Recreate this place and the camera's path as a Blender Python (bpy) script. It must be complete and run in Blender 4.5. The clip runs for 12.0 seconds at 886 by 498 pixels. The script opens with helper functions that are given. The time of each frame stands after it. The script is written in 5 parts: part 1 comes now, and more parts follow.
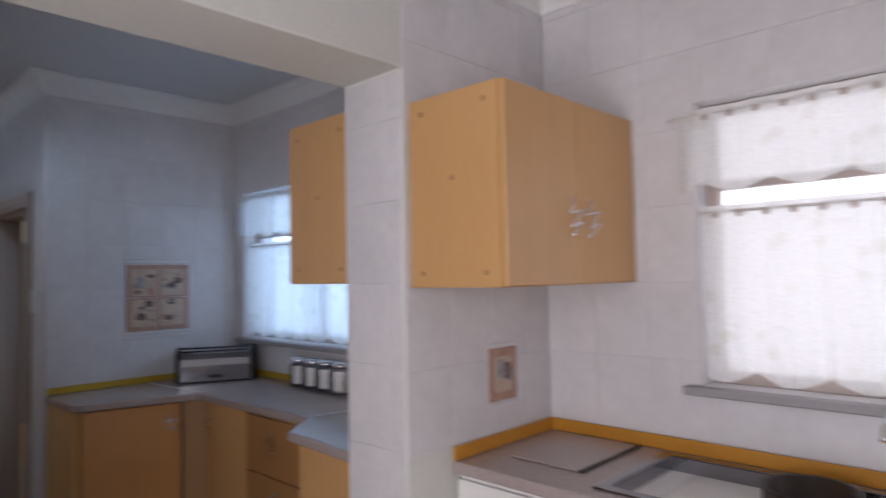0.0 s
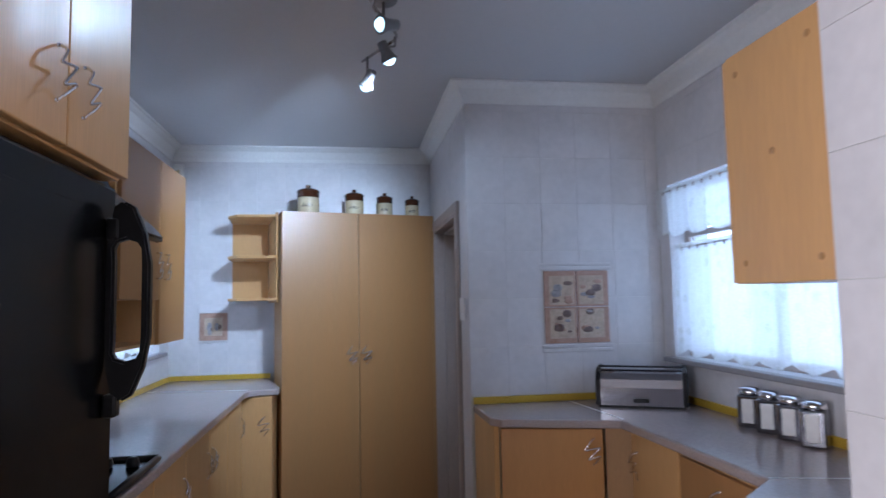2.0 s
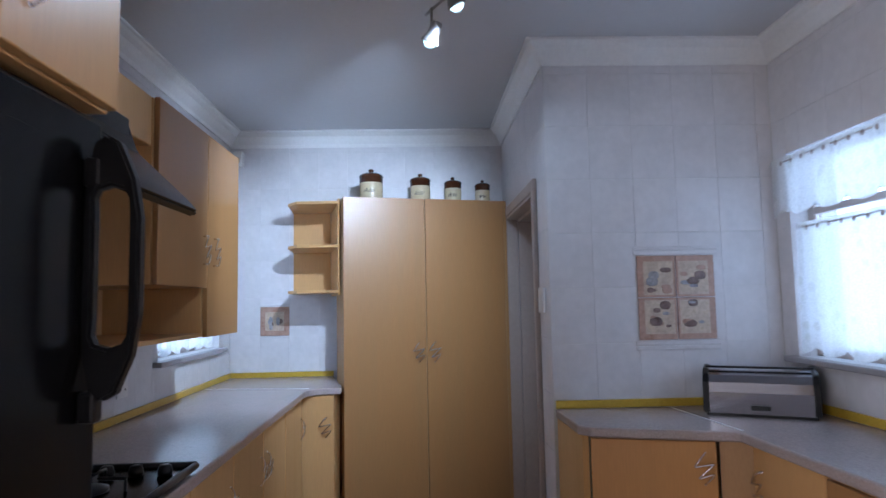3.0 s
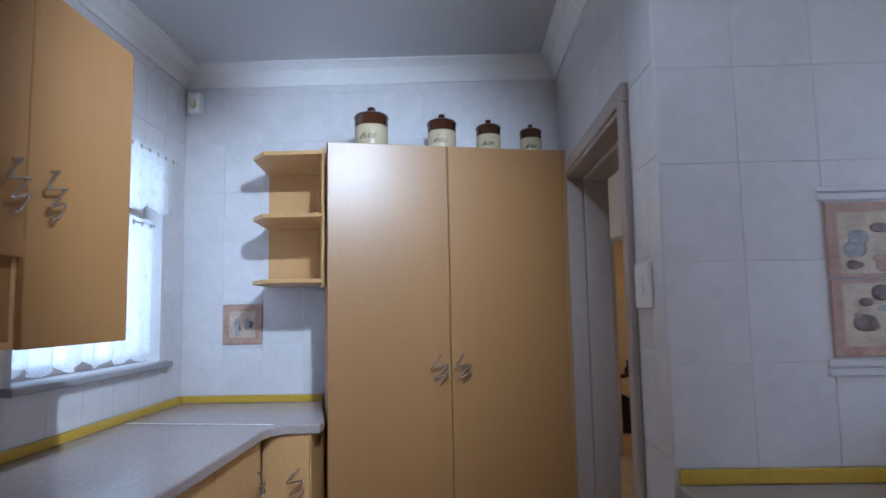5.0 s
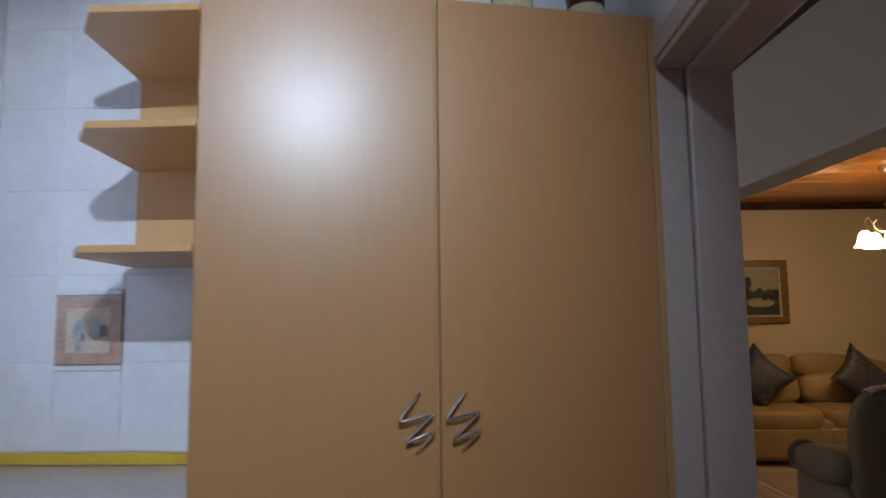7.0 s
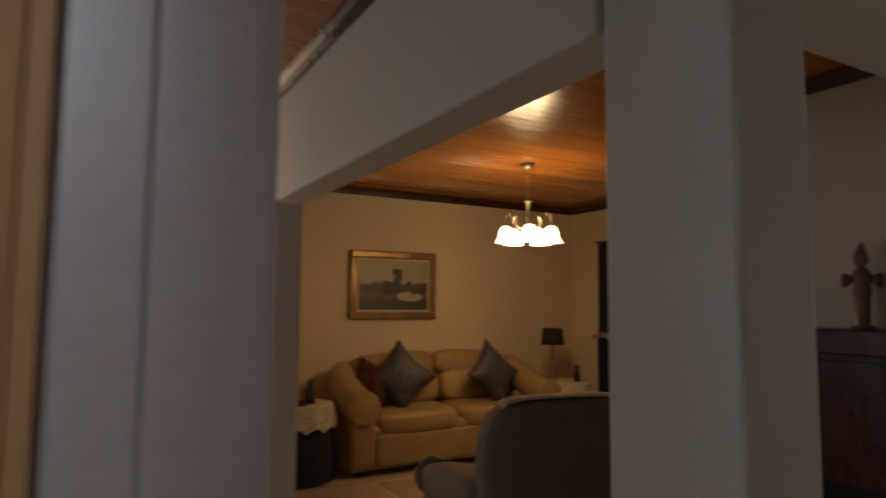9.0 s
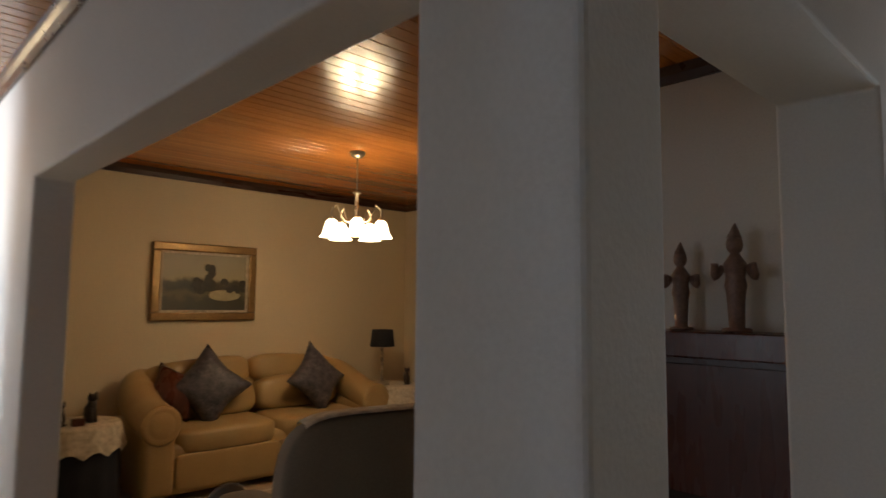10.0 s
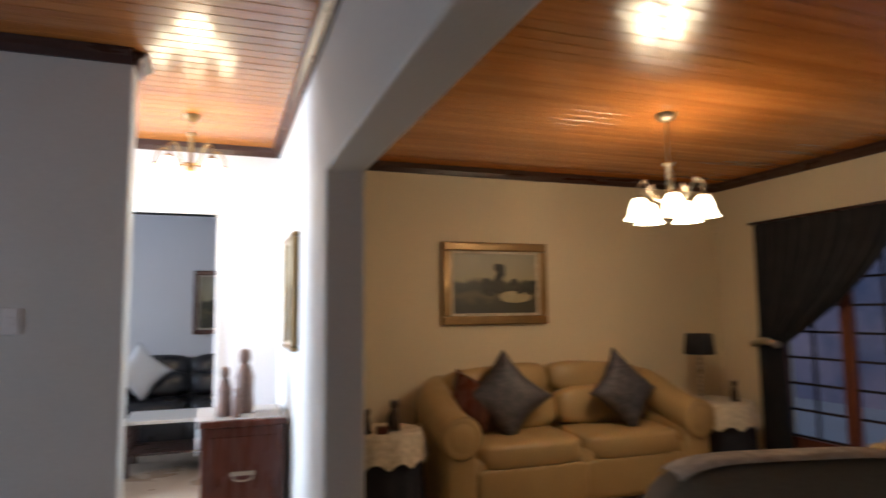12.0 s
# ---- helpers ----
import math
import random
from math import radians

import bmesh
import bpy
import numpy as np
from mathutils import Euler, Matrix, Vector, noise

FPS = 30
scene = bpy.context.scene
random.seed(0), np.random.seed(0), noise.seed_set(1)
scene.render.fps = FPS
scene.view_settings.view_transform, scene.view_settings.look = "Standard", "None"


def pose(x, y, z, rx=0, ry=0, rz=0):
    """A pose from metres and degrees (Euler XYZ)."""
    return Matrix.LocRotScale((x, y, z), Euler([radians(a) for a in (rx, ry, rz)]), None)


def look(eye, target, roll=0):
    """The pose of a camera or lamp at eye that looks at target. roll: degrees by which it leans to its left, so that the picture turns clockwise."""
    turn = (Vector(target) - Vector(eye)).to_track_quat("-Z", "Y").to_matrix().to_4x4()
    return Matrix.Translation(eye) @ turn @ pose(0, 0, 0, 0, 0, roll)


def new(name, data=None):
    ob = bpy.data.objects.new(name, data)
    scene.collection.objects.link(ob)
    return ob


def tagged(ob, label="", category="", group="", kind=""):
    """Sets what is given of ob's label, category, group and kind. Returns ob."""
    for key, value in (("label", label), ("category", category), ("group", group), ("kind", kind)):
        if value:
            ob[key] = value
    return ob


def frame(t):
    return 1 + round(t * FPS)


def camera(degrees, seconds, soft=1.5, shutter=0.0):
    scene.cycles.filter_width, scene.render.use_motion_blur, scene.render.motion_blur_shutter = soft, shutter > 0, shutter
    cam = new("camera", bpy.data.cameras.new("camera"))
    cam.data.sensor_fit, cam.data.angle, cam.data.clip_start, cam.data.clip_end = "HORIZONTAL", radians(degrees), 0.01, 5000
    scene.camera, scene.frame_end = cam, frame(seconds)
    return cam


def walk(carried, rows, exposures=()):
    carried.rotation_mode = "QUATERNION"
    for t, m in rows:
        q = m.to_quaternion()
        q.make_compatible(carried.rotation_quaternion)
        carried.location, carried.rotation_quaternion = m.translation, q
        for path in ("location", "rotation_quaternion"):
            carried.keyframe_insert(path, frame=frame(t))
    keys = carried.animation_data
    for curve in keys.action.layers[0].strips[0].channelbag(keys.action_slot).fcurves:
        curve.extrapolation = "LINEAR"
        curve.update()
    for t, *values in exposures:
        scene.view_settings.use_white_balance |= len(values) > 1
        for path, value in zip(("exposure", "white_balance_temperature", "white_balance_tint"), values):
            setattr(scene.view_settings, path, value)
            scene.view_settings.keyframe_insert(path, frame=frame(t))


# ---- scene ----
cam = camera(70.3, 12.0, shutter=0.5)

PATH = [
    (0, (1.413, 0.266, 1.521), (2.857, 1.646, 1.606), -1.1),
    (0.5, (1.533, 0.366, 1.522), (2.537, 2.091, 1.652), -1.1),
    (1, (1.596, 0.535, 1.504), (2.246, 2.42, 1.653), -0.8),
    (1.5, (1.662, 0.648, 1.506), (2.149, 2.582, 1.654), -1.0),
    (2, (1.744, 0.809, 1.475), (2.034, 2.782, 1.637), -1.1),
    (2.5, (1.782, 0.965, 1.45), (1.918, 2.954, 1.617), -1.1),
    (3, (1.763, 1.187, 1.425), (1.836, 3.178, 1.593), -1.1),
    (5, (1.841, 2.447, 1.371), (1.789, 4.437, 1.562), -1.1),
    (5.5, (1.833, 2.741, 1.373), (1.744, 4.73, 1.558), -1.1),
    (6, (1.808, 3.112, 1.351), (1.705, 5.099, 1.553), -0.7),
    (6.5, (1.815, 3.449, 1.347), (1.707, 5.435, 1.554), -0.7),
    (8.5, (2.24, 4.489, 1.373), (2.758, 6.413, 1.543), 0.1),
    (9, (2.398, 4.669, 1.369), (3.283, 6.454, 1.541), 0.4),
    (9.5, (2.507, 4.792, 1.369), (3.651, 6.424, 1.543), 0.3),
    (10, (2.676, 4.919, 1.371), (3.98, 6.425, 1.546), 0.5),
    (10.5, (2.84, 5.07, 1.372), (4.195, 6.53, 1.548), 0.4),
    (11, (2.918, 5.239, 1.372), (4.191, 6.771, 1.549), 0.2),
    (11.5, (2.897, 5.443, 1.375), (3.912, 7.158, 1.545), -0.4),
    (12, (2.849, 5.626, 1.328), (3.414, 7.535, 1.523), -0.6),
]
walk(cam, [(t, look(eye, aim, roll)) for t, eye, aim, roll in PATH],
     exposures=[(0, -0.78, 6400, 10), (0.5, -0.70, 6200, 10), (1.0, -0.55, 5900, 10), (1.5, -0.38, 5900, 10), (3, -0.10, 6100, 10), (5, -0.22, 6300, 10),
                (5.5, -0.36, 6500, 10), (6.5, -0.46, 6400, 10), (8.5, -0.80, 7700, 13), (9, -0.5, 7600, 13), (9.5, -0.33, 6700, 10), (11, 0.0, 6400, 10),
                (12, 0.12, 5800, 10)])

# The lounge side of the house stands slightly turned against the kitchen; each part is built square in its own plan.
KITCHEN = Matrix()
LOUNGE = Matrix.Translation((0.325, 0.085, 0)) @ Matrix.Rotation(radians(3.07), 4, "Z")
plan = KITCHEN

# ---- light ----
world = bpy.data.worlds.new("sky")
scene.world = world
world.use_nodes = True
nt = world.node_tree
sky = nt.nodes.new("ShaderNodeTexSky")
sky.sky_type, sky.sun_disc = "NISHITA", False
sky.sun_elevation, sky.sun_rotation = radians(50), radians(200)
nt.links.new(sky.outputs[0], nt.nodes["Background"].inputs[0])
nt.nodes["Background"].inputs[1].default_value = 0.12


def area_light(name, eye, aim, sx, sy, watts, colour):
    li = bpy.data.lights.new(name, "AREA")
    li.shape, li.size, li.size_y, li.energy, li.color = "RECTANGLE", sx, sy, watts, colour
    ob = new(name, li)
    ob.matrix_world = plan @ look(eye, aim)
    return ob


def bulb(name, at, watts, colour, radius=0.03, aim=None, cone=100):
    li = bpy.data.lights.new(name, "SPOT" if aim else "POINT")
    li.energy, li.color, li.shadow_soft_size = watts, colour, radius
    if aim:
        li.spot_size, li.spot_blend = radians(cone), 0.9
    ob = new(name, li)
    ob.matrix_world = plan @ (look(at, aim) if aim else pose(*at))
    return ob


XE_OUT = 3.70
DAY = (0.46, 0.66, 1.0)
WARM = (1.0, 0.73, 0.44)
area_light("daylight_east_kitchen", (XE_OUT, 3.15, 1.61), (2.5, 3.15, 1.61), 1.9, 1.2, 44, DAY)
area_light("daylight_scullery", (XE_OUT, 0.4, 1.61), (2.5, 0.4, 1.61), 1.8, 1.2, 25, (0.96, 0.92, 1.0))
# Added lamp, no source seen here: brightens the pier and cabinet sides.
area_light("fill_scullery_west", (0.46, 0.55, 1.3), (3.2, 1.1, 1.5), 1.2, 1.6, 66, (0.96, 0.90, 0.95))
area_light("daylight_west_kitchen", (0.20, 4.715, 1.63), (1.5, 4.715, 1.63), 1.3, 1.2, 30, DAY)
plan = LOUNGE
area_light("daylight_north_room", (-0.45, 9.8, 1.5), (3.2, 9.7, 1.4), 1.4, 1.5, 200, (0.72, 0.84, 1.0))
# Fill added to lift the grey wall end; no hall window is seen.
area_light("fill_hall", (-0.5, 7.2, 1.4), (2.4, 7.6, 1.4), 1.4, 1.2, 14, (0.8, 0.87, 1.0))
# Unseen fill added at the passage end to light pier and column.
area_light("fill_passage_east", (7.0, 4.65, 1.3), (3.0, 4.65, 1.5), 0.8, 1.8, 14, (0.8, 0.88, 1.0))
plan = KITCHEN
for at, aim, watts, cone in (((1.79, 3.52, 2.34), (2.9, 4.0, 1.6), 13, 84), ((1.93, 3.30, 2.38), (0.95, 5.4, 1.4), 235, 86), ((1.843, 2.98, 2.447), (0.9, 2.4, 2.2), 30, 92)):
    bulb("spot_bulb", at, watts, (0.60, 0.76, 1.0), 0.02, aim, cone)

# ---- materials ----


def node_mat(name, col, rough=0.5, metal=0.0, vary=0.08, scale=6.0, fine=60.0, bump=0.1, col2=None, mix=0.0,
             stretch=(1, 1, 1), spec=0.5, per_piece=0.0, coat=0.0, rvary=0.1):
    m = bpy.data.materials.new(name)
    m.use_nodes = True
    n, l = m.node_tree.nodes, m.node_tree.links
    b = n["Principled BSDF"]
    tc = n.new("ShaderNodeTexCoord")
    mp = n.new("ShaderNodeMapping")
    mp.inputs["Scale"].default_value = stretch
    l.new(tc.outputs["Object"], mp.inputs[0])
    if per_piece:
        shift, far = n.new("ShaderNodeObjectInfo"), n.new("ShaderNodeMath")
        far.operation, far.inputs[1].default_value = "MULTIPLY", 37.0
        l.new(shift.outputs["Random"], far.inputs[0])
        l.new(far.outputs[0], mp.inputs["Location"])
    big, small = n.new("ShaderNodeTexNoise"), n.new("ShaderNodeTexNoise")
    for tex, s, d in ((big, scale, 2.0), (small, fine, 3.0)):
        tex.inputs["Scale"].default_value, tex.inputs["Detail"].default_value = s, d
        l.new(mp.outputs[0], tex.inputs["Vector"])
    ramp = n.new("ShaderNodeMix")
    ramp.data_type = "RGBA"
    c2 = col2 or tuple(c * 0.8 for c in col)
    ramp.inputs["A"].default_value, ramp.inputs["B"].default_value = (*col, 1), (*c2, 1)
    ma = n.new("ShaderNodeMapRange")
    ma.inputs["From Min"].default_value, ma.inputs["From Max"].default_value = 0.25, 0.75
    ma.inputs["To Max"].default_value = 1.0 if col2 else min(1.0, vary * 6)
    l.new(big.outputs[0], ma.inputs[0])
    l.new(ma.outputs[0], ramp.inputs["Factor"])
    hs = n.new("ShaderNodeHueSaturation")
    mv = n.new("ShaderNodeMapRange")
    mv.inputs["From Min"].default_value, mv.inputs["From Max"].default_value = 0.3, 0.7
    mv.inputs["To Min"].default_value, mv.inputs["To Max"].default_value = 1 - vary, 1 + vary
    l.new(small.outputs[0], mv.inputs[0])
    val = mv.outputs[0]
    if per_piece:
        oi = n.new("ShaderNodeObjectInfo")
        mr = n.new("ShaderNodeMapRange")
        mr.inputs["To Min"].default_value, mr.inputs["To Max"].default_value = 1 - per_piece, 1 + per_piece
        l.new(oi.outputs["Random"], mr.inputs[0])
        mu = n.new("ShaderNodeMath")
        mu.operation = "MULTIPLY"
        l.new(val, mu.inputs[0])
        l.new(mr.outputs[0], mu.inputs[1])
        val = mu.outputs[0]
    l.new(val, hs.inputs["Value"])
    l.new(ramp.outputs["Result"], hs.inputs["Color"])
    l.new(hs.outputs[0], b.inputs["Base Color"])
    rr = n.new("ShaderNodeMapRange")
    rr.inputs["To Min"].default_value, rr.inputs["To Max"].default_value = max(0.02, rough - rvary), min(1, rough + rvary)
    l.new(big.outputs[0], rr.inputs[0])
    l.new(rr.outputs[0], b.inputs["Roughness"])
    b.inputs["Metallic"].default_value = metal
    b.inputs["Specular IOR Level"].default_value = spec
    b.inputs["Coat Weight"].default_value = coat
    if bump:
        bp = n.new("ShaderNodeBump")
        bp.inputs["Strength"].default_value, bp.inputs["Distance"].default_value = bump, 0.01
        l.new(small.outputs[0], bp.inputs["Height"])
        l.new(bp.outputs[0], b.inputs["Normal"])
    return m


def glow_mat(name, col, strength):
    m = bpy.data.materials.new(name)
    m.use_nodes = True
    b = m.node_tree.nodes["Principled BSDF"]
    b.inputs["Base Color"].default_value = (*col, 1)
    b.inputs["Emission Color"].default_value = (*col, 1)
    b.inputs["Emission Strength"].default_value = strength
    return m


def cloth_mat(name, col, see=0.3, through_light=0.5, fine=140, pattern=0.25, holes=0.0):
    """A thin woven cloth that lets light through."""
    m = bpy.data.materials.new(name)
    m.use_nodes = True
    n, l = m.node_tree.nodes, m.node_tree.links
    b = n["Principled BSDF"]
    tc = n.new("ShaderNodeTexCoord")
    vo = n.new("ShaderNodeTexVoronoi")
    vo.inputs["Scale"].default_value = 14
    no = n.new("ShaderNodeTexNoise")
    no.inputs["Scale"].default_value = fine
    l.new(tc.outputs["Object"], vo.inputs["Vector"])
    l.new(tc.outputs["Object"], no.inputs["Vector"])
    mx = n.new("ShaderNodeMix")
    mx.data_type = "RGBA"
    mx.inputs["A"].default_value = (*col, 1)
    mx.inputs["B"].default_value = (col[0] * (1 - pattern), col[1] * (1 - pattern * 1.1), col[2] * (1 - pattern * 1.6), 1)
    mr = n.new("ShaderNodeMapRange")
    mr.inputs["From Min"].default_value, mr.inputs["From Max"].default_value = 0.35, 0.2
    l.new(vo.outputs["Distance"], mr.inputs[0])
    l.new(mr.outputs[0], mx.inputs["Factor"])
    l.new(mx.outputs["Result"], b.inputs["Base Color"])
    b.inputs["Roughness"].default_value = 0.9
    tr = n.new("ShaderNodeBsdfTranslucent")
    l.new(mx.outputs["Result"], tr.inputs["Color"])
    tp = n.new("ShaderNodeBsdfTransparent")
    m1, m2 = n.new("ShaderNodeMixShader"), n.new("ShaderNodeMixShader")
    m1.inputs[0].default_value = through_light
    l.new(b.outputs[0], m1.inputs[1])
    l.new(tr.outputs[0], m1.inputs[2])
    m2.inputs[0].default_value = see
    mh = n.new("ShaderNodeMapRange")
    mh.inputs["From Min"].default_value, mh.inputs["From Max"].default_value = 0.4, 0.6
    mh.inputs["To Min"].default_value, mh.inputs["To Max"].default_value = see * 0.6, see * 1.4
    l.new(no.outputs[0], mh.inputs[0])
    l.new(mh.outputs[0], m2.inputs[0])
    l.new(m1.outputs[0], m2.inputs[1])
    l.new(tp.outputs[0], m2.inputs[2])
    l.new(m2.outputs[0], n["Material Output"].inputs["Surface"])
    return m


def glass_mat(name):
    m = bpy.data.materials.new(name)
    m.use_nodes = True
    b = m.node_tree.nodes["Principled BSDF"]
    b.inputs["Transmission Weight"].default_value, b.inputs["Roughness"].default_value = 1.0, 0.02
    b.inputs["IOR"].default_value = 1.3
    return m


M = dict(
    plaster=node_mat("plaster_paint", (0.64, 0.64, 0.60), 0.75, vary=0.03, scale=2.0, fine=90, bump=0.12),
    cream=node_mat("cream_wall_paint", (0.70, 0.60, 0.41), 0.7, vary=0.03, scale=1.6, fine=80, bump=0.1),
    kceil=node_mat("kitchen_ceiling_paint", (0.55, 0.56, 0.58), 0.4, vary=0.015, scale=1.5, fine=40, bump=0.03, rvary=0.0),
    cornice=node_mat("cornice_plaster", (0.80, 0.80, 0.79), 0.6, vary=0.03, scale=4, fine=50, bump=0.05),
    tile=node_mat("glazed_wall_tile", (0.70, 0.68, 0.69), 0.32, vary=0.035, scale=7, fine=30, bump=0.0,
                  col2=(0.625, 0.61, 0.62), per_piece=0.012, rvary=0.0),
    grout=node_mat("tile_grout", (0.66, 0.645, 0.65), 0.9, vary=0.05, fine=120),
    strip=node_mat("yellow_edge_tile", (0.62, 0.40, 0.05), 0.35, vary=0.08, scale=8, fine=80, bump=0.05),
    orange=node_mat("orange_edge_tile", (0.55, 0.25, 0.03), 0.35, vary=0.08, scale=8, fine=80, bump=0.05),
    beech=node_mat("beech_laminate", (0.60, 0.345, 0.14), 0.36, vary=0.05, scale=1.6, fine=22, stretch=(9, 9, 0.6), bump=0.02,
                   col2=(0.57, 0.33, 0.14)),
    # Orange-brown beech, darker partly for worktop shade put into the colour.
    beechshade=node_mat("shaded_orange_beech", (0.54, 0.27, 0.09), 0.36, vary=0.05, scale=1.6, fine=22, stretch=(9, 9, 0.6), bump=0.02,
                       col2=(0.50, 0.245, 0.08)),
    beechedge=node_mat("beech_edging", (0.40, 0.22, 0.09), 0.5, vary=0.06, scale=4, fine=40, stretch=(6, 6, 1)),
    metalic=node_mat("pearl_beech_laminate", (0.365, 0.176, 0.062), 0.37, spec=0.65, vary=0.05, scale=1.5, fine=24, stretch=(12, 12, 0.4),
                     bump=0.02, col2=(0.34, 0.175, 0.066), rvary=0.0),
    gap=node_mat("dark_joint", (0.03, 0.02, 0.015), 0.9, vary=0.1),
    worktop=node_mat("speckled_worktop", (0.39, 0.32, 0.31), 0.22, vary=0.16, scale=5, fine=170, bump=0.03, col2=(0.36, 0.305, 0.29), rvary=0.0),
    black=node_mat("black_enamel", (0.005, 0.005, 0.0055), 0.2, vary=0.1, scale=3, fine=60, bump=0.0, spec=0.18),
    blackmat=node_mat("black_plastic", (0.010, 0.010, 0.011), 0.34, vary=0.1, scale=6, fine=80, bump=0.05, spec=0.3),
    chrome=node_mat("chrome", (0.75, 0.75, 0.77), 0.12, metal=1.0, vary=0.03, bump=0.0, rvary=0.05),
    steel=node_mat("brushed_steel", (0.33, 0.33, 0.36), 0.15, metal=1.0, vary=0.05, scale=3, fine=60, stretch=(1, 14, 14), bump=0.03),
    floor=node_mat("floor_tile", (0.42, 0.33, 0.24), 0.3, vary=0.08, scale=3, fine=60, per_piece=0.04, bump=0.03),
    frame=node_mat("door_frame_paint", (0.42, 0.35, 0.315), 0.4, vary=0.04, scale=4, fine=60, bump=0.04),
    white=node_mat("white_plastic", (0.78, 0.77, 0.75), 0.35, vary=0.03, scale=6, fine=60, bump=0.02),
    lace=cloth_mat("white_lace", (0.83, 0.83, 0.82), 0.14, 0.5, pattern=0.10),
    glass=glass_mat("window_glass"),
    brownglaze=node_mat("brown_glaze", (0.07, 0.022, 0.01), 0.15, vary=0.2, scale=9, fine=40, bump=0.02, coat=0.4),
    creamglaze=node_mat("cream_glaze", (0.60, 0.50, 0.32), 0.2, vary=0.06, scale=9, fine=40, bump=0.02, coat=0.3),
    redwood=node_mat("varnished_pine", (0.50, 0.19, 0.04), 0.22, vary=0.10, scale=1.4, fine=10, stretch=(0.6, 7, 7), bump=0.03,
                     col2=(0.38, 0.125, 0.022), coat=0.25, per_piece=0.0),
    darkwood=node_mat("dark_stained_wood", (0.045, 0.015, 0.009), 0.3, vary=0.15, scale=3, fine=30, stretch=(1, 6, 6), bump=0.05),
    chestwood=node_mat("red_brown_wood", (0.09, 0.025, 0.015), 0.28, vary=0.15, scale=3, fine=30, stretch=(6, 6, 1), bump=0.05),
    leather=node_mat("tan_leather", (0.41, 0.285, 0.125), 0.4, vary=0.07, scale=4, fine=110, bump=0.12, col2=(0.36, 0.24, 0.10)),
    leatherblack=node_mat("black_leather", (0.015, 0.015, 0.018), 0.3, vary=0.1, scale=5, fine=110, bump=0.1),
    chairback=node_mat("grey_brown_upholstery", (0.17, 0.135, 0.088), 0.7, vary=0.1, scale=5, fine=160, bump=0.15),
    cushion=node_mat("floral_cushion_cloth", (0.018, 0.019, 0.03), 0.55, vary=0.35, scale=22, fine=70, bump=0.25, col2=(0.11, 0.10, 0.11)),
    doily=node_mat("cream_lace_cloth", (0.70, 0.63, 0.50), 0.9, vary=0.12, scale=30, fine=120, bump=0.3, col2=(0.42, 0.36, 0.26)),
    darkcloth=node_mat("dark_skirt_cloth", (0.012, 0.014, 0.022), 0.9, vary=0.15, scale=8, fine=140, bump=0.1),
    curtain=node_mat("black_curtain_cloth", (0.010, 0.011, 0.015), 0.85, vary=0.15, scale=8, fine=140, bump=0.1),
    gilt=node_mat("gilt_frame", (0.26, 0.16, 0.06), 0.35, metal=0.6, vary=0.15, scale=12, fine=60, bump=0.15),
    brass=node_mat("antique_brass", (0.50, 0.45, 0.36), 0.3, metal=0.9, vary=0.1, bump=0.03),
    shadeglow=glow_mat("lit_glass_shade", (1.0, 0.83, 0.52), 9.0),
    spotglow=glow_mat("lit_spot_lens", (0.5, 0.82, 1.0), 4.0),
    spotbody=node_mat("grey_metal_spot", (0.30, 0.29, 0.29), 0.3, metal=0.8, vary=0.08, bump=0.02),
    figure=node_mat("dark_figurine", (0.03, 0.018, 0.012), 0.35, vary=0.2, scale=14, fine=70, bump=0.15),
    fignat=node_mat("carved_wood_figure", (0.20, 0.12, 0.09), 0.45, vary=0.2, scale=14, fine=70, bump=0.15),
    rug=node_mat("pale_rug", (0.48, 0.36, 0.24), 0.95, vary=0.12, scale=9, fine=180, bump=0.4, col2=(0.38, 0.28, 0.19)),
    hallfloor=node_mat("beige_floor_tile", (0.50, 0.38, 0.25), 0.35, vary=0.08, scale=2.5, fine=60, per_piece=0.04, bump=0.04),
    outside=node_mat("outdoor_paving", (0.36, 0.34, 0.33), 0.9, vary=0.1, scale=2, fine=30),
    sill=node_mat("grey_sill_paint", (0.33, 0.32, 0.33), 0.45, vary=0.05, scale=5, fine=70, bump=0.04),
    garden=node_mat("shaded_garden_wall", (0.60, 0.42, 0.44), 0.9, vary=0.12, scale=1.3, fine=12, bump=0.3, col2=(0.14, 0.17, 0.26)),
    whitewall=node_mat("white_wall_paint", (0.74, 0.73, 0.74), 0.7, vary=0.03, scale=2, fine=80, bump=0.1),
)

# ---- mesh helpers ----


def bx(bm, x0, x1, y0, y1, z0, z1, bev=0.0, seg=1):
    """A box in bm, with bevelled edges."""
    r = bmesh.ops.create_cube(bm, size=1, matrix=Matrix.LocRotScale(((x0 + x1) / 2, (y0 + y1) / 2, (z0 + z1) / 2), None,
                                                                    (x1 - x0, y1 - y0, z1 - z0)))
    if bev:
        ed = list({e for v in r["verts"] for e in v.link_edges})
        bmesh.ops.bevel(bm, geom=ed, offset=bev, segments=seg, affect="EDGES", profile=0.5)
    return bm


def box(*a, **k):
    return bx(bmesh.new(), *a, **k)


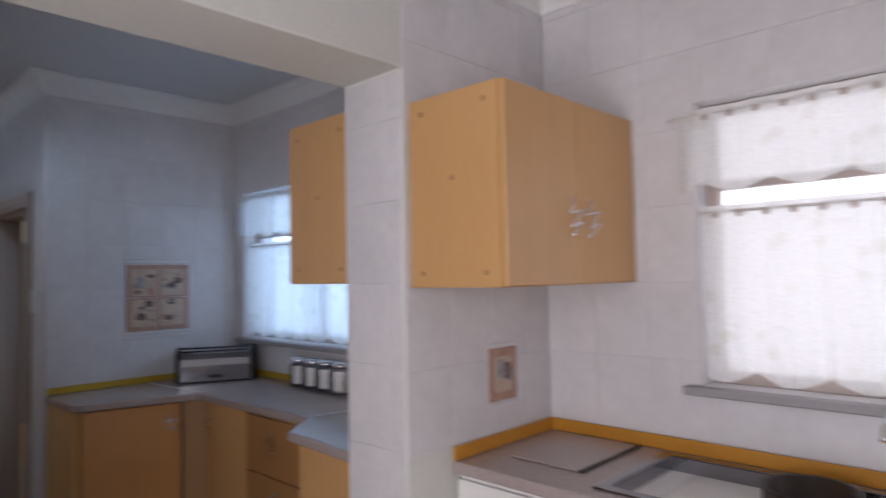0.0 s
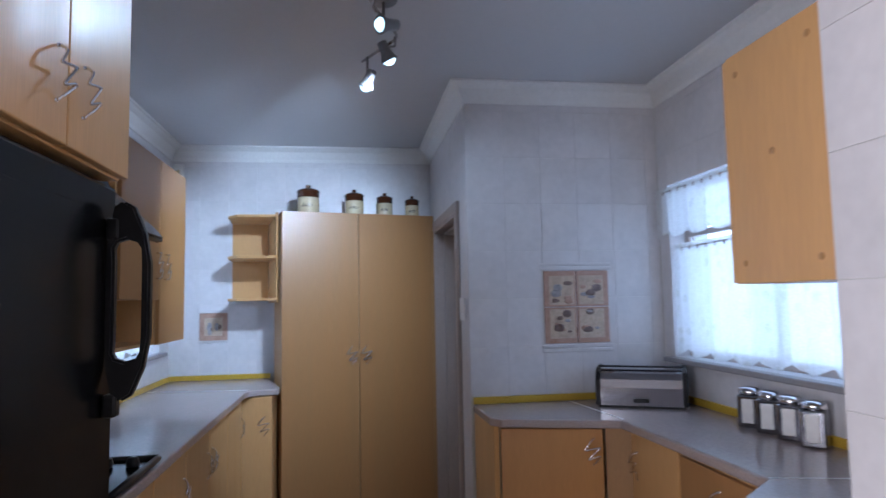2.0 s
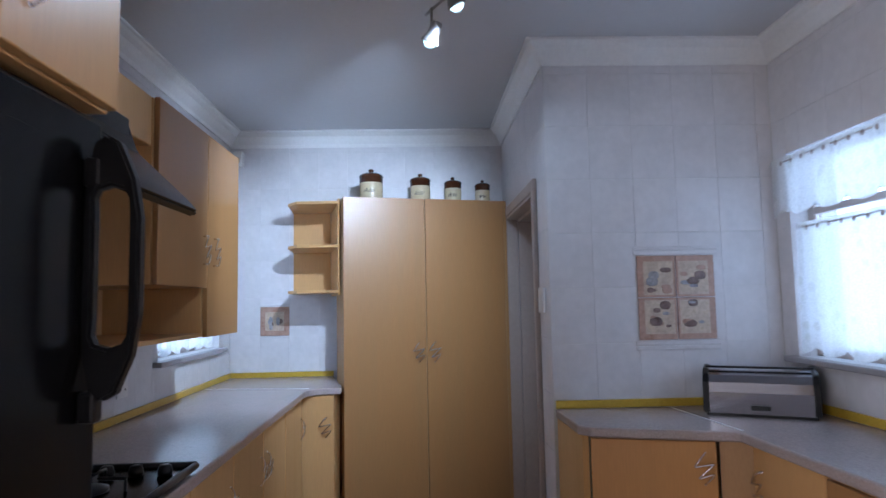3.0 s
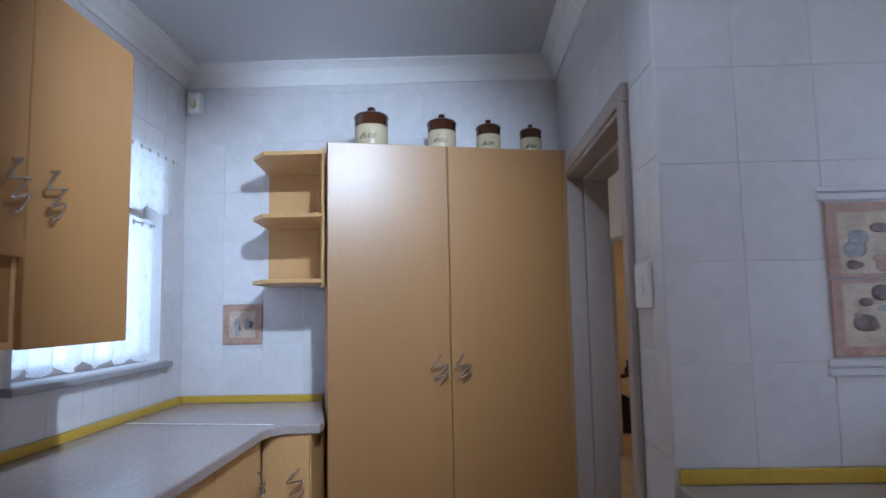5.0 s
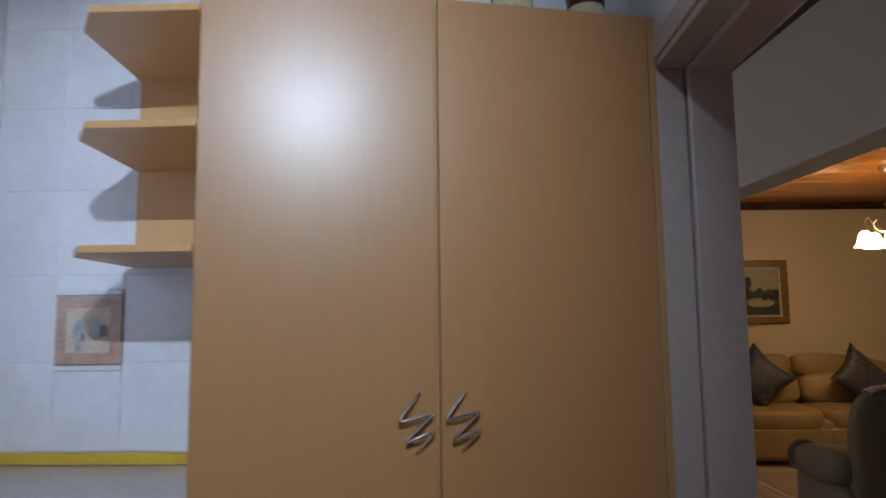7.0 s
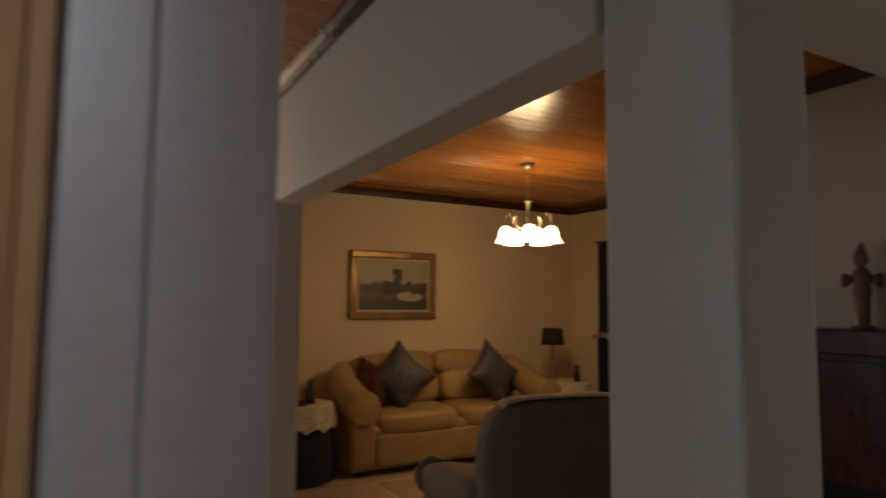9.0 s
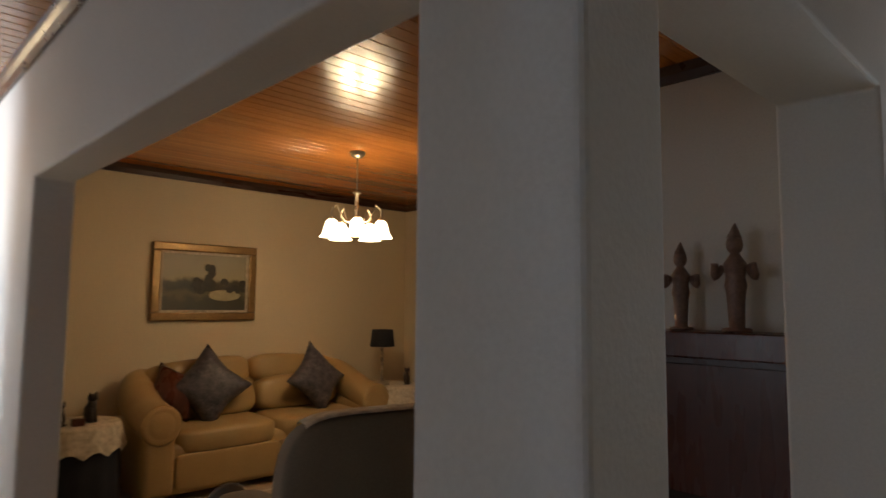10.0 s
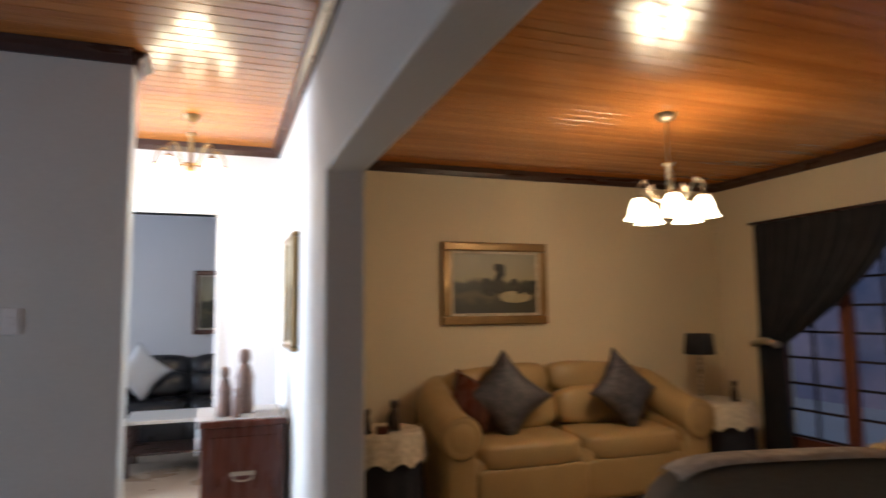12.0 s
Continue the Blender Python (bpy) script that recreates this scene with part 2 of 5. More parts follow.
def lathe(prof, seg=24, bm=None, m=None):
    """A body of revolution about z; prof: (radius, height) from bottom to top."""
    bm = bm or bmesh.new()
    m = m or Matrix()
    rings = []
    for r, z in prof:
        rings.append([bm.verts.new(m @ Vector((max(r, 1e-4) * math.cos(2 * math.pi * i / seg), max(r, 1e-4) * math.sin(2 * math.pi * i / seg), z)))
                      for i in range(seg)])
    for a, b in zip(rings, rings[1:]):
        for i in range(seg):
            bm.faces.new((a[i], a[(i + 1) % seg], b[(i + 1) % seg], b[i]))
    bm.faces.new(rings[0][::-1])
    bm.faces.new(rings[-1])
    for f in bm.faces:
        f.smooth = True
    return bm


def tube(pts, r, seg=8, bm=None, radii=None):
    """A round bar along pts."""
    bm = bm or bmesh.new()
    pts = [Vector(p) for p in pts]
    rings, side = [], None
    for i, p in enumerate(pts):
        d = (pts[min(i + 1, len(pts) - 1)] - pts[max(i - 1, 0)]).normalized()
        if side is None:
            side = d.orthogonal().normalized()
        side = (side - d * side.dot(d)).normalized()
        up = d.cross(side)
        rad = radii[i] if radii else r
        rings.append([bm.verts.new(p + rad * (math.cos(2 * math.pi * k / seg) * side + math.sin(2 * math.pi * k / seg) * up)) for k in range(seg)])
    for a, b in zip(rings, rings[1:]):
        for k in range(seg):
            bm.faces.new((a[k], a[(k + 1) % seg], b[(k + 1) % seg], b[k])).smooth = True
    bm.faces.new(rings[0][::-1])
    bm.faces.new(rings[-1])
    return bm


def prism(poly, z0, z1, bev=0.0, seg=2):
    """A slab with the outline poly (x, y)."""
    bm = bmesh.new()
    lo = [bm.verts.new((x, y, z0)) for x, y in poly]
    hi = [bm.verts.new((x, y, z1)) for x, y in poly]
    n = len(poly)
    bm.faces.new(lo[::-1])
    bm.faces.new(hi)
    for i in range(n):
        bm.faces.new((lo[i], lo[(i + 1) % n], hi[(i + 1) % n], hi[i]))
    bmesh.ops.recalc_face_normals(bm, faces=bm.faces[:])
    if bev:
        bmesh.ops.bevel(bm, geom=bm.edges[:], offset=bev, segments=seg, affect="EDGES", profile=0.5)
    return bm


def soft(sx, sy, sz, n=5.0, seg=20, rings=12, bm=None, m=None):
    """A padded, rounded block centred at the origin (super-ellipsoid)."""
    bm = bm or bmesh.new()
    m = m or Matrix()

    def p(c, e):
        return math.copysign(abs(c) ** (2 / e), c)
    rows = []
    for j in range(rings + 1):
        v = -math.pi / 2 + math.pi * j / rings
        rows.append([bm.verts.new(m @ Vector((sx / 2 * p(math.cos(v), n) * p(math.cos(u), n), sy / 2 * p(math.cos(v), n) * p(math.sin(u), n),
                                              sz / 2 * p(math.sin(v), n)))) for u in [2 * math.pi * i / seg for i in range(seg)]])
    for a, b in zip(rows, rows[1:]):
        for i in range(seg):
            bm.faces.new((a[i], a[(i + 1) % seg], b[(i + 1) % seg], b[i])).smooth = True
    bmesh.ops.remove_doubles(bm, verts=bm.verts[:], dist=1e-4)
    return bm


def link(name, bm, material, smooth=False):
    bmesh.ops.recalc_face_normals(bm, faces=bm.faces[:])
    me = bpy.data.meshes.new(name)
    bm.to_mesh(me)
    bm.free()
    me.materials.append(material)
    return new(name, me)


def part(name, bm, material, parent, label=""):
    ob = link(name, bm, material)
    ob.parent = parent
    return tagged(ob, label) if label else ob


def thing(name, at, label, category, group="", turn=0.0):
    ob = new(name)
    ob.matrix_world = plan @ pose(*at, 0, 0, turn)
    return tagged(ob, label, category, group)


def structure(name, bm, material, label="", parent=None):
    ob = link(name, bm, material)
    if parent:
        ob.parent = parent
        return ob
    ob.matrix_world = plan
    return tagged(ob, label, "", "", "structure")


def setting(name, label):
    """An Empty of the setting that carries its parts."""
    ob = tagged(new(name), label, "", "", "structure")
    ob.matrix_world = plan
    return ob


def wall(name, axis, c0, c1, a0, a1, z0, z1, holes, material, label, bev=0.0):
    """A wall along x or y between c0 and c1 across, with openings (a0, a1, z0, z1) through it."""
    aa = sorted({a0, a1, *[h[0] for h in holes], *[h[1] for h in holes]})
    zz = sorted({z0, z1, *[h[2] for h in holes], *[h[3] for h in holes]})
    aa, zz = [a for a in aa if a0 <= a <= a1], [z for z in zz if z0 <= z <= z1]

    def solid(i, j):
        if not (0 <= i < len(aa) - 1 and 0 <= j < len(zz) - 1):
            return False
        a, z = (aa[i] + aa[i + 1]) / 2, (zz[j] + zz[j + 1]) / 2
        return not any(h[0] < a < h[1] and h[2] < z < h[3] for h in holes)
    bm = bmesh.new()
    cache = {}

    def v(i, j, c):
        if (i, j, c) not in cache:
            cache[i, j, c] = bm.verts.new((aa[i], c, zz[j]) if axis == "x" else (c, aa[i], zz[j]))
        return cache[i, j, c]
    for i in range(len(aa) - 1):
        for j in range(len(zz) - 1):
            if not solid(i, j):
                continue
            for c in (c0, c1):
                bm.faces.new((v(i, j, c), v(i + 1, j, c), v(i + 1, j + 1, c), v(i, j + 1, c)))
            for di, dj, q in ((-1, 0, ((i, j), (i, j + 1))), (1, 0, ((i + 1, j), (i + 1, j + 1))), (0, -1, ((i, j), (i + 1, j))), (0, 1, ((i, j + 1), (i + 1, j + 1)))):
                if not solid(i + di, j + dj):
                    bm.faces.new((v(*q[0], c0), v(*q[1], c0), v(*q[1], c1), v(*q[0], c1)))
    if bev:
        bmesh.ops.recalc_face_normals(bm, faces=bm.faces[:])
        ed = [e for e in bm.edges if len(e.link_faces) == 2 and e.calc_face_angle(0) > 0.5]
        bmesh.ops.bevel(bm, geom=ed, offset=bev, segments=3, affect="EDGES", profile=0.5)
    return structure(name, bm, material, label)


def sweep(name, path, prof, material, label, closed=False):
    """A moulding: the profile (out, up) run along a level path (x, y, z), out to the left of the way."""
    bm = bmesh.new()
    pts = [Vector(p) for p in path]
    rings = []
    for i, p in enumerate(pts):
        a = (p - pts[i - 1]).normalized() if i else None
        b = (pts[i + 1] - p).normalized() if i + 1 < len(pts) else None
        a, b = a or b, b or a
        na, nb = Vector((-a.y, a.x, 0)), Vector((-b.y, b.x, 0))
        nn = (na + nb).normalized()
        nn = nn / max(0.2, nn.dot(na))
        rings.append([bm.verts.new(p + nn * o + Vector((0, 0, u))) for o, u in prof])
    k = len(prof)
    for a, b in zip(rings, rings[1:]):
        for i in range(k):
            bm.faces.new((a[i], b[i], b[(i + 1) % k], a[(i + 1) % k]))
    bm.faces.new(rings[0])
    bm.faces.new(rings[-1][::-1])
    return structure(name, bm, material, label)

# ---- structure: kitchen ----
KC, HC, HL = 2.62, 2.64, 2.466           # ceilings: kitchen, hall, lounge
XW, XE, XD, DT = 0.462, 3.42, 2.35, 0.16   # kitchen west, east, door wall and its thickness
YN, YP, PS, PN = 5.54, 4.03, 1.637, 1.92              # kitchen back wall, picture wall, the two faces of the pier
structure("floor", box(-0.7, 7.25, -1.4, 13.3, -0.12, 0.0), M["floor"], "brown tiled kitchen floor slab")
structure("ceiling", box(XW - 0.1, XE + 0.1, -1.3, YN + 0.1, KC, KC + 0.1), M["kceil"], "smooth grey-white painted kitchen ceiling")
wall_north = wall("wall_north", "x", YN, YN + 0.12, XW - 0.12, XD + DT, 0, KC, [], M["grout"], "pale tiled kitchen back wall")
# The opening around y 0.5 is made up for the unseen scullery lamp.
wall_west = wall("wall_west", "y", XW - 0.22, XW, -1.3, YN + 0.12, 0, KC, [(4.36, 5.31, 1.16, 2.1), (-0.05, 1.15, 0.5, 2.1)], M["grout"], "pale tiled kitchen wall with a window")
wall_door = wall("wall_door", "y", XD, XD + DT, YP, YN, 0, KC, [(4.305, 5.325, -1, 1.99)], M["plaster"], "painted wall with the kitchen doorway")
wall_picture = wall("wall_picture", "x", YP, YP + 0.115, XD + DT, XE + 0.22, 0, KC, [], M["plaster"], "tiled wall with the tile picture")
wall_east = wall("wall_east", "y", XE, XE + 0.22, -1.3, YP, 0, KC, [(2.5, 3.92, 1.16, 2.06), (-0.25, 1.06, 1.16, 2.06)], M["grout"], "pale tiled wall with two windows")
wall("wall_south", "x", -1.3, -1.18, XW - 0.12, XE + 0.1, 0, KC, [], M["whitewall"], "plain white scullery wall")
pier_wall = wall("pier_wall", "x", PS, PN, XW, XE, 0, KC, [(XW - 1, 2.683, -1, 2.15)], M["plaster"], "painted pier and beam between scullery and kitchen", bev=0.006)
CORN = [(0, -0.105), (0.012, -0.105), (0.018, -0.085), (0.03, -0.065), (0.045, -0.035), (0.065, -0.022), (0.075, -0.012), (0.09, -0.01), (0.09, 0), (0, 0)]
sweep("cornice", [(XW, PN, KC), (XE, PN, KC), (XE, YP, KC), (XD, YP, KC), (XD, YN, KC), (XW, YN, KC), (XW, PN, KC)], CORN, M["cornice"],
      "white moulded plaster cornice round the kitchen ceiling")
sweep("cornice_scullery", [(XW, -1.18, KC), (XE, -1.18, KC), (XE, PS, KC), (XW, PS, KC), (XW, -1.18, KC)], CORN, M["cornice"],
      "white moulded plaster cornice round the scullery ceiling")

# ---- structure: hall, lounge and rooms beyond ----
plan = LOUNGE
BX0, BX1 = 3.25, 3.43
YS, XL = 9.96, 7.1
bm = bmesh.new()
bx(bm, XD - 3.06, XL + 0.1, 5.575, 10.6, HC, HC + 0.1)
structure("ceiling_lounge", bx(bm, 2.40, XL + 0.1, 4.0, 5.575, HC, HC + 0.1), M["darkwood"], "timber ceiling deck above the boards")
wall("wall_lounge_west", "y", BX0, BX1, 5.451, 10.5, 0, HC, [(5.451 - 1, 8.16, -1, 1.957)], M["plaster"], "white painted wall end and beam", bev=0.012)
wall("column", "y", 3.262, 3.475, 5.132, 5.45, 0, HC, [], M["plaster"], "white painted square column with rounded corners", bev=0.014)
wall("wall_lounge_south", "x", 5.132, 5.435, 3.476, XL, 0, HC, [(3.4, 4.90, -1, 2.06)], M["plaster"], "painted beam and pier with rounded corners", bev=0.012)
wall("wall_lounge_north", "x", YS, YS + 0.12, BX1, XL + 0.12, 0, HC, [], M["cream"], "cream painted lounge wall")
# The opening at y 4.2 to 5.05 is invented for the passage fill.
wall("wall_lounge_east", "y", XL, XL + 0.2, YP, YS + 0.12, 0, HC, [(8.2, 9.4, 0.02, 2.0), (4.2, 5.05, 0.02, 2.05)], M["cream"], "cream painted lounge wall with french doors")
structure("chimney_breast", box(5.30, XL, 5.436, 6.36, 0, HC), M["plaster"], "painted chimney breast behind the mantel")
wall("wall_hall_south", "x", 3.90, 4.03, 2.42, 7.2, 0, HC, [], M["plaster"], "painted wall along the passage")
wall("wall_hall_stub", "x", 8.75, 8.95, -0.6, 2.39, 0, HC, [], M["plaster"], "grey painted wall end in the hall", bev=0.01)
# Unseen closing wall; hall and den openings are made up for their fills.
wall("wall_hall_west", "y", -0.72, -0.6, 5.575, 13.2, 0, HC, [(9.1, 10.4, 0.7, 2.1), (6.5, 7.9, 0.8, 2.0), (11.4, 12.6, 1.0, 2.2)], M["whitewall"], "unseen white wall, window of the bright room and two added openings")
wall("wall_room_north", "x", 10.5, 10.62, -0.6, BX1, 0, HC, [(2.0, 2.79, -1, 2.08)], M["whitewall"], "white wall with the doorway to the den")
wall("wall_den_north", "x", 13.1, 13.2, -0.6, 4.2, 0, HC, [], M["whitewall"], "white den wall")
wall("wall_den_east", "y", 4.1, 4.2, 10.62, 13.1, 0, HC, [], M["whitewall"], "white den wall")
structure("ceiling_den", box(-0.7, 4.2, 10.6, 13.2, HC, HC + 0.1), M["whitewall"], "white den ceiling")
structure("wall_den_fill", box(3.43, 4.2, 10.08, 10.62, 0, HC), M["whitewall"], "plain wall closing the den")

# ---- main blocks ----
plan = KITCHEN


def wpart(name, bm, material, parent, label=""):
    """A part whose mesh is given in world coordinates."""
    m, o = Matrix(), parent
    while o:
        m, o = o.matrix_basis @ m, o.parent
    bm.transform(m.inverted() @ plan)
    return part(name, bm, material, parent, label)


def smooth_line(pts, n=5):
    pts = [Vector(p) for p in pts]
    out = []
    for i in range(len(pts) - 1):
        p0, p1, p2, p3 = pts[max(i - 1, 0)], pts[i], pts[i + 1], pts[min(i + 2, len(pts) - 1)]
        for k in range(n):
            t = k / n
            out.append(0.5 * (2 * p1 + (p2 - p0) * t + (2 * p0 - 5 * p1 + 4 * p2 - p3) * t * t + (3 * p1 - p0 - 3 * p2 + p3) * t ** 3))
    return out + [pts[-1]]


ZIGZAG = [(0.008, 0.057), (-0.012, 0.040), (-0.031, 0.012), (-0.028, 0.009), (0.029, 0.020), (0.027, 0.014), (-0.016, -0.026), (-0.013, -0.030), (0.034, -0.015), (0.004, -0.056)]


def handle(parent, x, z, front=-0.02, size=1.0, flip=1):
    """A zigzag chrome wire handle standing off a front that faces local -y."""
    zig = ZIGZAG
    pts = [(x + flip * u * size, front - 0.022 + 0.018 * abs(i - 4.5) / 4.5 * (i in (0, 9)), z + w * size) for i, (u, w) in enumerate(zig)]
    bm = tube(smooth_line(pts, 3), 0.0034 * size, 6)
    for i in (0, 9):
        tube([pts[i], (pts[i][0], front + 0.004, pts[i][2])], 0.004 * size, 6, bm)
    return part("handle", bm, M["chrome"], parent, "zigzag chrome wire handle")


def cabinet(name, at, turn, w, d, h, doors, label, category="cabinet", group="", door_mat="beech", body_mat="beech", kick=0.0, handles=True,
            dz=(0.0, 0.0), hz=None, hside=None, slab=0.018, hsize=1.0):
    """A cabinet whose front faces local -y; doors: widths from the left, or rows for drawers."""
    ob = thing(name, at, label, category, group, turn)
    bm = box(0, w, 0.0, d, kick, h, bev=0.002)
    part("body", bm, M[body_mat], ob)
    if kick:
        part("plinth", box(0.005, w - 0.005, 0.05, d - 0.01, 0, kick - 0.001), M["beechedge"], ob)
    x = 0.0
    for i, dw in enumerate(doors):
        z0, z1 = kick + dz[0] + 0.003, h - dz[1] - 0.003
        leaf = part("door", box(x + 0.002, x + dw - 0.002, -slab - 0.002, -0.002, z0, z1, bev=0.0025, seg=2), M[door_mat], ob)
        if handles:
            side = (hside[i] if hside else (1 if i % 2 == 0 else -1))
            hx = x + dw - 0.05 if side > 0 else x + 0.05
            handle(leaf, hx, hz if hz else (z0 + z1) / 2, -slab - 0.002, hsize)
        x += dw
    return ob


# ---- kitchen: tall cupboard and what stands on it ----
TURN, CX, CY = 13.8, 1.297, 5.016
cup = thing("tall_cupboard", (CX, CY, 0), "tall two-door wood-grain cupboard with zigzag chrome handles", "cupboard", turn=TURN)
part("body", box(0.0, 1.066, 0.02, 0.38, 0, 2.078, bev=0.002), M["beechedge"], cup)
for x0, x1, hx in ((0.0, 0.5095, 0.459), (0.5165, 1.046, 0.560)):
    leaf = part("door", box(x0, x1, 0.0, 0.0185, 0.06, 2.08, bev=0.003, seg=2), M["metalic"], cup)
    handle(leaf, hx, 1.118, 0.0, 1.08)
part("edge_strip", box(1.0475, 1.066, 0.001, 0.0195, 0.06, 2.08), M["beechedge"], cup)

for k, (jx, r, hh) in enumerate(((0.203, 0.074, 0.200), (0.530, 0.065, 0.184), (0.755, 0.056, 0.170), (0.965, 0.050, 0.158))):
    c, s = math.cos(radians(TURN)), math.sin(radians(TURN))
    jy = 0.17
    jar = thing("storage_jar", (CX + jx * c - jy * s, CY + jx * s + jy * c, 2.0785),
                "brown and cream glazed stoneware storage jar with lid", "jar", "storage jars on the cupboard")
    b = hh * 0.60
    part("body", lathe([(r * 0.9, 0), (r * 0.97, 0.004), (r, b * 0.3), (r, b * 0.9), (r * 0.985, b)]), M["creamglaze"], jar)
    part("shoulder", lathe([(r * 1.0, b), (r * 1.03, b + 0.004), (r * 1.02, b + hh * 0.17), (r * 1.08, b + hh * 0.19), (r * 1.08, b + hh * 0.22)]), M["brownglaze"], jar, "dark brown glazed shoulder")
    part("lid", lathe([(r * 1.06, b + hh * 0.222), (r * 0.98, b + hh * 0.27), (r * 0.6, b + hh * 0.33), (r * 0.22, b + hh * 0.35), (r * 0.2, b + hh * 0.38),
                       (r * 0.27, b + hh * 0.42), (r * 0.2, b + hh * 0.46), (0.002, b + hh * 0.47)]), M["brownglaze"], jar, "dark brown glazed lid with a knob")
    bm = bmesh.new()
    for i in range(5):
        a = -math.pi / 2 + (i - 2) * 0.2 - 0.1
        p = [(r * 1.012 * math.cos(a + da), r * 1.012 * math.sin(a + da), b * zz) for da, zz in ((-0.09, 0.42), (-0.03, 0.58 + 0.1 * (i % 2)), (0.03, 0.44), (0.09, 0.62))]
        tube(p, 0.0016, 5, bm)
    part("lettering", bm, M["figure"], jar, "brown scrawled lettering that cannot be read")

# ---- kitchen: corner shelves ----
she = thing("corner_shelf", (0.935, 5.33, 1.5), "beech corner shelf with three shelves fixed to the wall", "shelf")
for z in (1.494, 1.777, 2.05):
    wpart("shelf", prism([(0.925, 5.20), (1.0, 5.10), (1.255, 5.10), (1.149, 5.531), (0.895, 5.531)], z, z + 0.018, bev=0.002), M["beech"], she)
wpart("back_panel", box(0.895, 1.148, 5.5315, 5.5365, 1.494, 2.05), M["beech"], she)
wpart("side_panel", prism([(1.2515, 5.12), (1.2655, 5.12), (1.1645, 5.531), (1.1505, 5.531)], 1.48, 2.085), M["beech"], she)

# ---- kitchen: west run ----
ZT = 0.94
west_base = []
for i, (y0, y1, hs) in enumerate(((2.195, 2.55, 1), (2.55, 3.11, 1), (3.11, 3.54, 1), (3.54, 3.97, 1), (3.97, 4.41, -1), (4.41, 4.85, 1))):
    # fronts face east
    cabinet("base_cabinet", (1.06, y0, 0), 90, y1 - y0 - 0.002, 0.58, ZT - 0.04, [y1 - y0 - 0.002], "beech base cabinet under the west worktop", "cabinet",
            "west base cabinets", kick=0.1, hz=0.73, hside=[hs])
cabinet("base_cabinet", (1.068, 4.915, 0), 0, 0.185, 0.28, ZT - 0.04, [0.185], "narrow beech base cabinet beside the tall cupboard", "cabinet",
        "west base cabinets", kick=0.1, hz=0.72, hside=[1])
top = thing("worktop", (0.78, 3.9, ZT - 0.038), "speckled grey-brown laminate worktop with a pale joint", "worktop")
wpart("slab", prism([(XW + 0.006, 2.195), (1.105, 2.195), (1.105, 4.80), (1.118, 4.86), (1.16, 4.895), (1.288, 4.915), (1.288, 5.0), (1.205, 5.36), (1.165, 5.532), (XW + 0.006, 5.532)], ZT - 0.038, ZT, bev=0.008, seg=3), M["worktop"], top)
wpart("joint", prism([(XW + 0.03, 4.985), (1.105, 4.905), (1.107, 4.912), (XW + 0.03, 4.992)], ZT + 0.0003, ZT + 0.0012), M["white"], top, "pale joint across the worktop")
for nm, a in (("west", (XW + 0.0045, XW + 0.016, 2.195, 5.534)), ("north", (XW + 0.017, 1.165, 5.522, 5.5355))):
    structure("trim_" + nm, box(*a, ZT + 0.001, ZT + 0.034, bev=0.002), M["strip"], "yellow edge tiles above the worktop")

hob = thing("gas_hob", (0.84, 2.83, ZT + 0.001), "black gas hob with knobs and trivets set on the worktop", "hob")
wpart("plate", box(0.62, 1.085, 2.56, 3.10, ZT + 0.001, ZT + 0.018, bev=0.006, seg=2), M["black"], hob)
wpart("end_rail", tube([(0.64, 3.11, ZT + 0.02), (1.095, 3.11, ZT + 0.02)], 0.012, 8), M["blackmat"], hob)
wpart("side_rail", tube([(1.093, 2.56, ZT + 0.02), (1.093, 3.11, ZT + 0.02)], 0.011, 8), M["blackmat"], hob)
for xx in (0.80, 0.88, 0.96, 1.04):
    kb = wpart("knob", lathe([(0.02, ZT + 0.018), (0.021, ZT + 0.03), (0.016, ZT + 0.045), (0.012, ZT + 0.047)], 14, m=Matrix.Translation((xx, 3.02, 0))), M["blackmat"], hob)
for cx, cy in ((0.90, 2.67), (0.90, 2.87)):
    bm = lathe([(0.055, ZT + 0.018), (0.055, ZT + 0.026), (0.03, ZT + 0.034), (0.005, ZT + 0.035)], 18, m=Matrix.Translation((cx, cy, 0)))
    wpart("burner", bm, M["blackmat"], hob)
    bm = bmesh.new()
    for a in range(4):
        dx, dy = math.cos(a * math.pi / 2) * 0.1, math.sin(a * math.pi / 2) * 0.1
        tube([(cx + dx, cy + dy, ZT + 0.018), (cx + dx, cy + dy, ZT + 0.05), (cx + dx * 0.3, cy + dy * 0.3, ZT + 0.052)], 0.005, 6, bm)
    wpart("trivet", bm, M["blackmat"], hob)

# oven tower
OX, OY = 0.03, -0.25
ov = thing("oven_tower", (0.85, 2.15 + OY, 0), "tall black built-in oven with a large loop handle", "oven")
wpart("body", box(XW + 0.006, 1.20 + OX, 1.86 + OY, 2.438 + OY, 0.101, 1.735, bev=0.004), M["black"], ov)
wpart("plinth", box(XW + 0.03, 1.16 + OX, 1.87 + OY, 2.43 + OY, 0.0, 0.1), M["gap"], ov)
OM = Matrix.Translation((OX, OY, 0))


def opart(name, bm, mat, parent, label=""):
    bm.transform(OM)
    return wpart(name, bm, mat, parent, label)


up = opart("upper_door", box(1.201, 1.235, 1.865, 2.435, 1.03, 1.72, bev=0.01, seg=2), M["black"], ov)
opart("window", box(1.2355, 1.239, 1.92, 2.27, 1.12, 1.66, bev=0.001), M["black"], up, "dark glass oven window")
hd = bmesh.new()
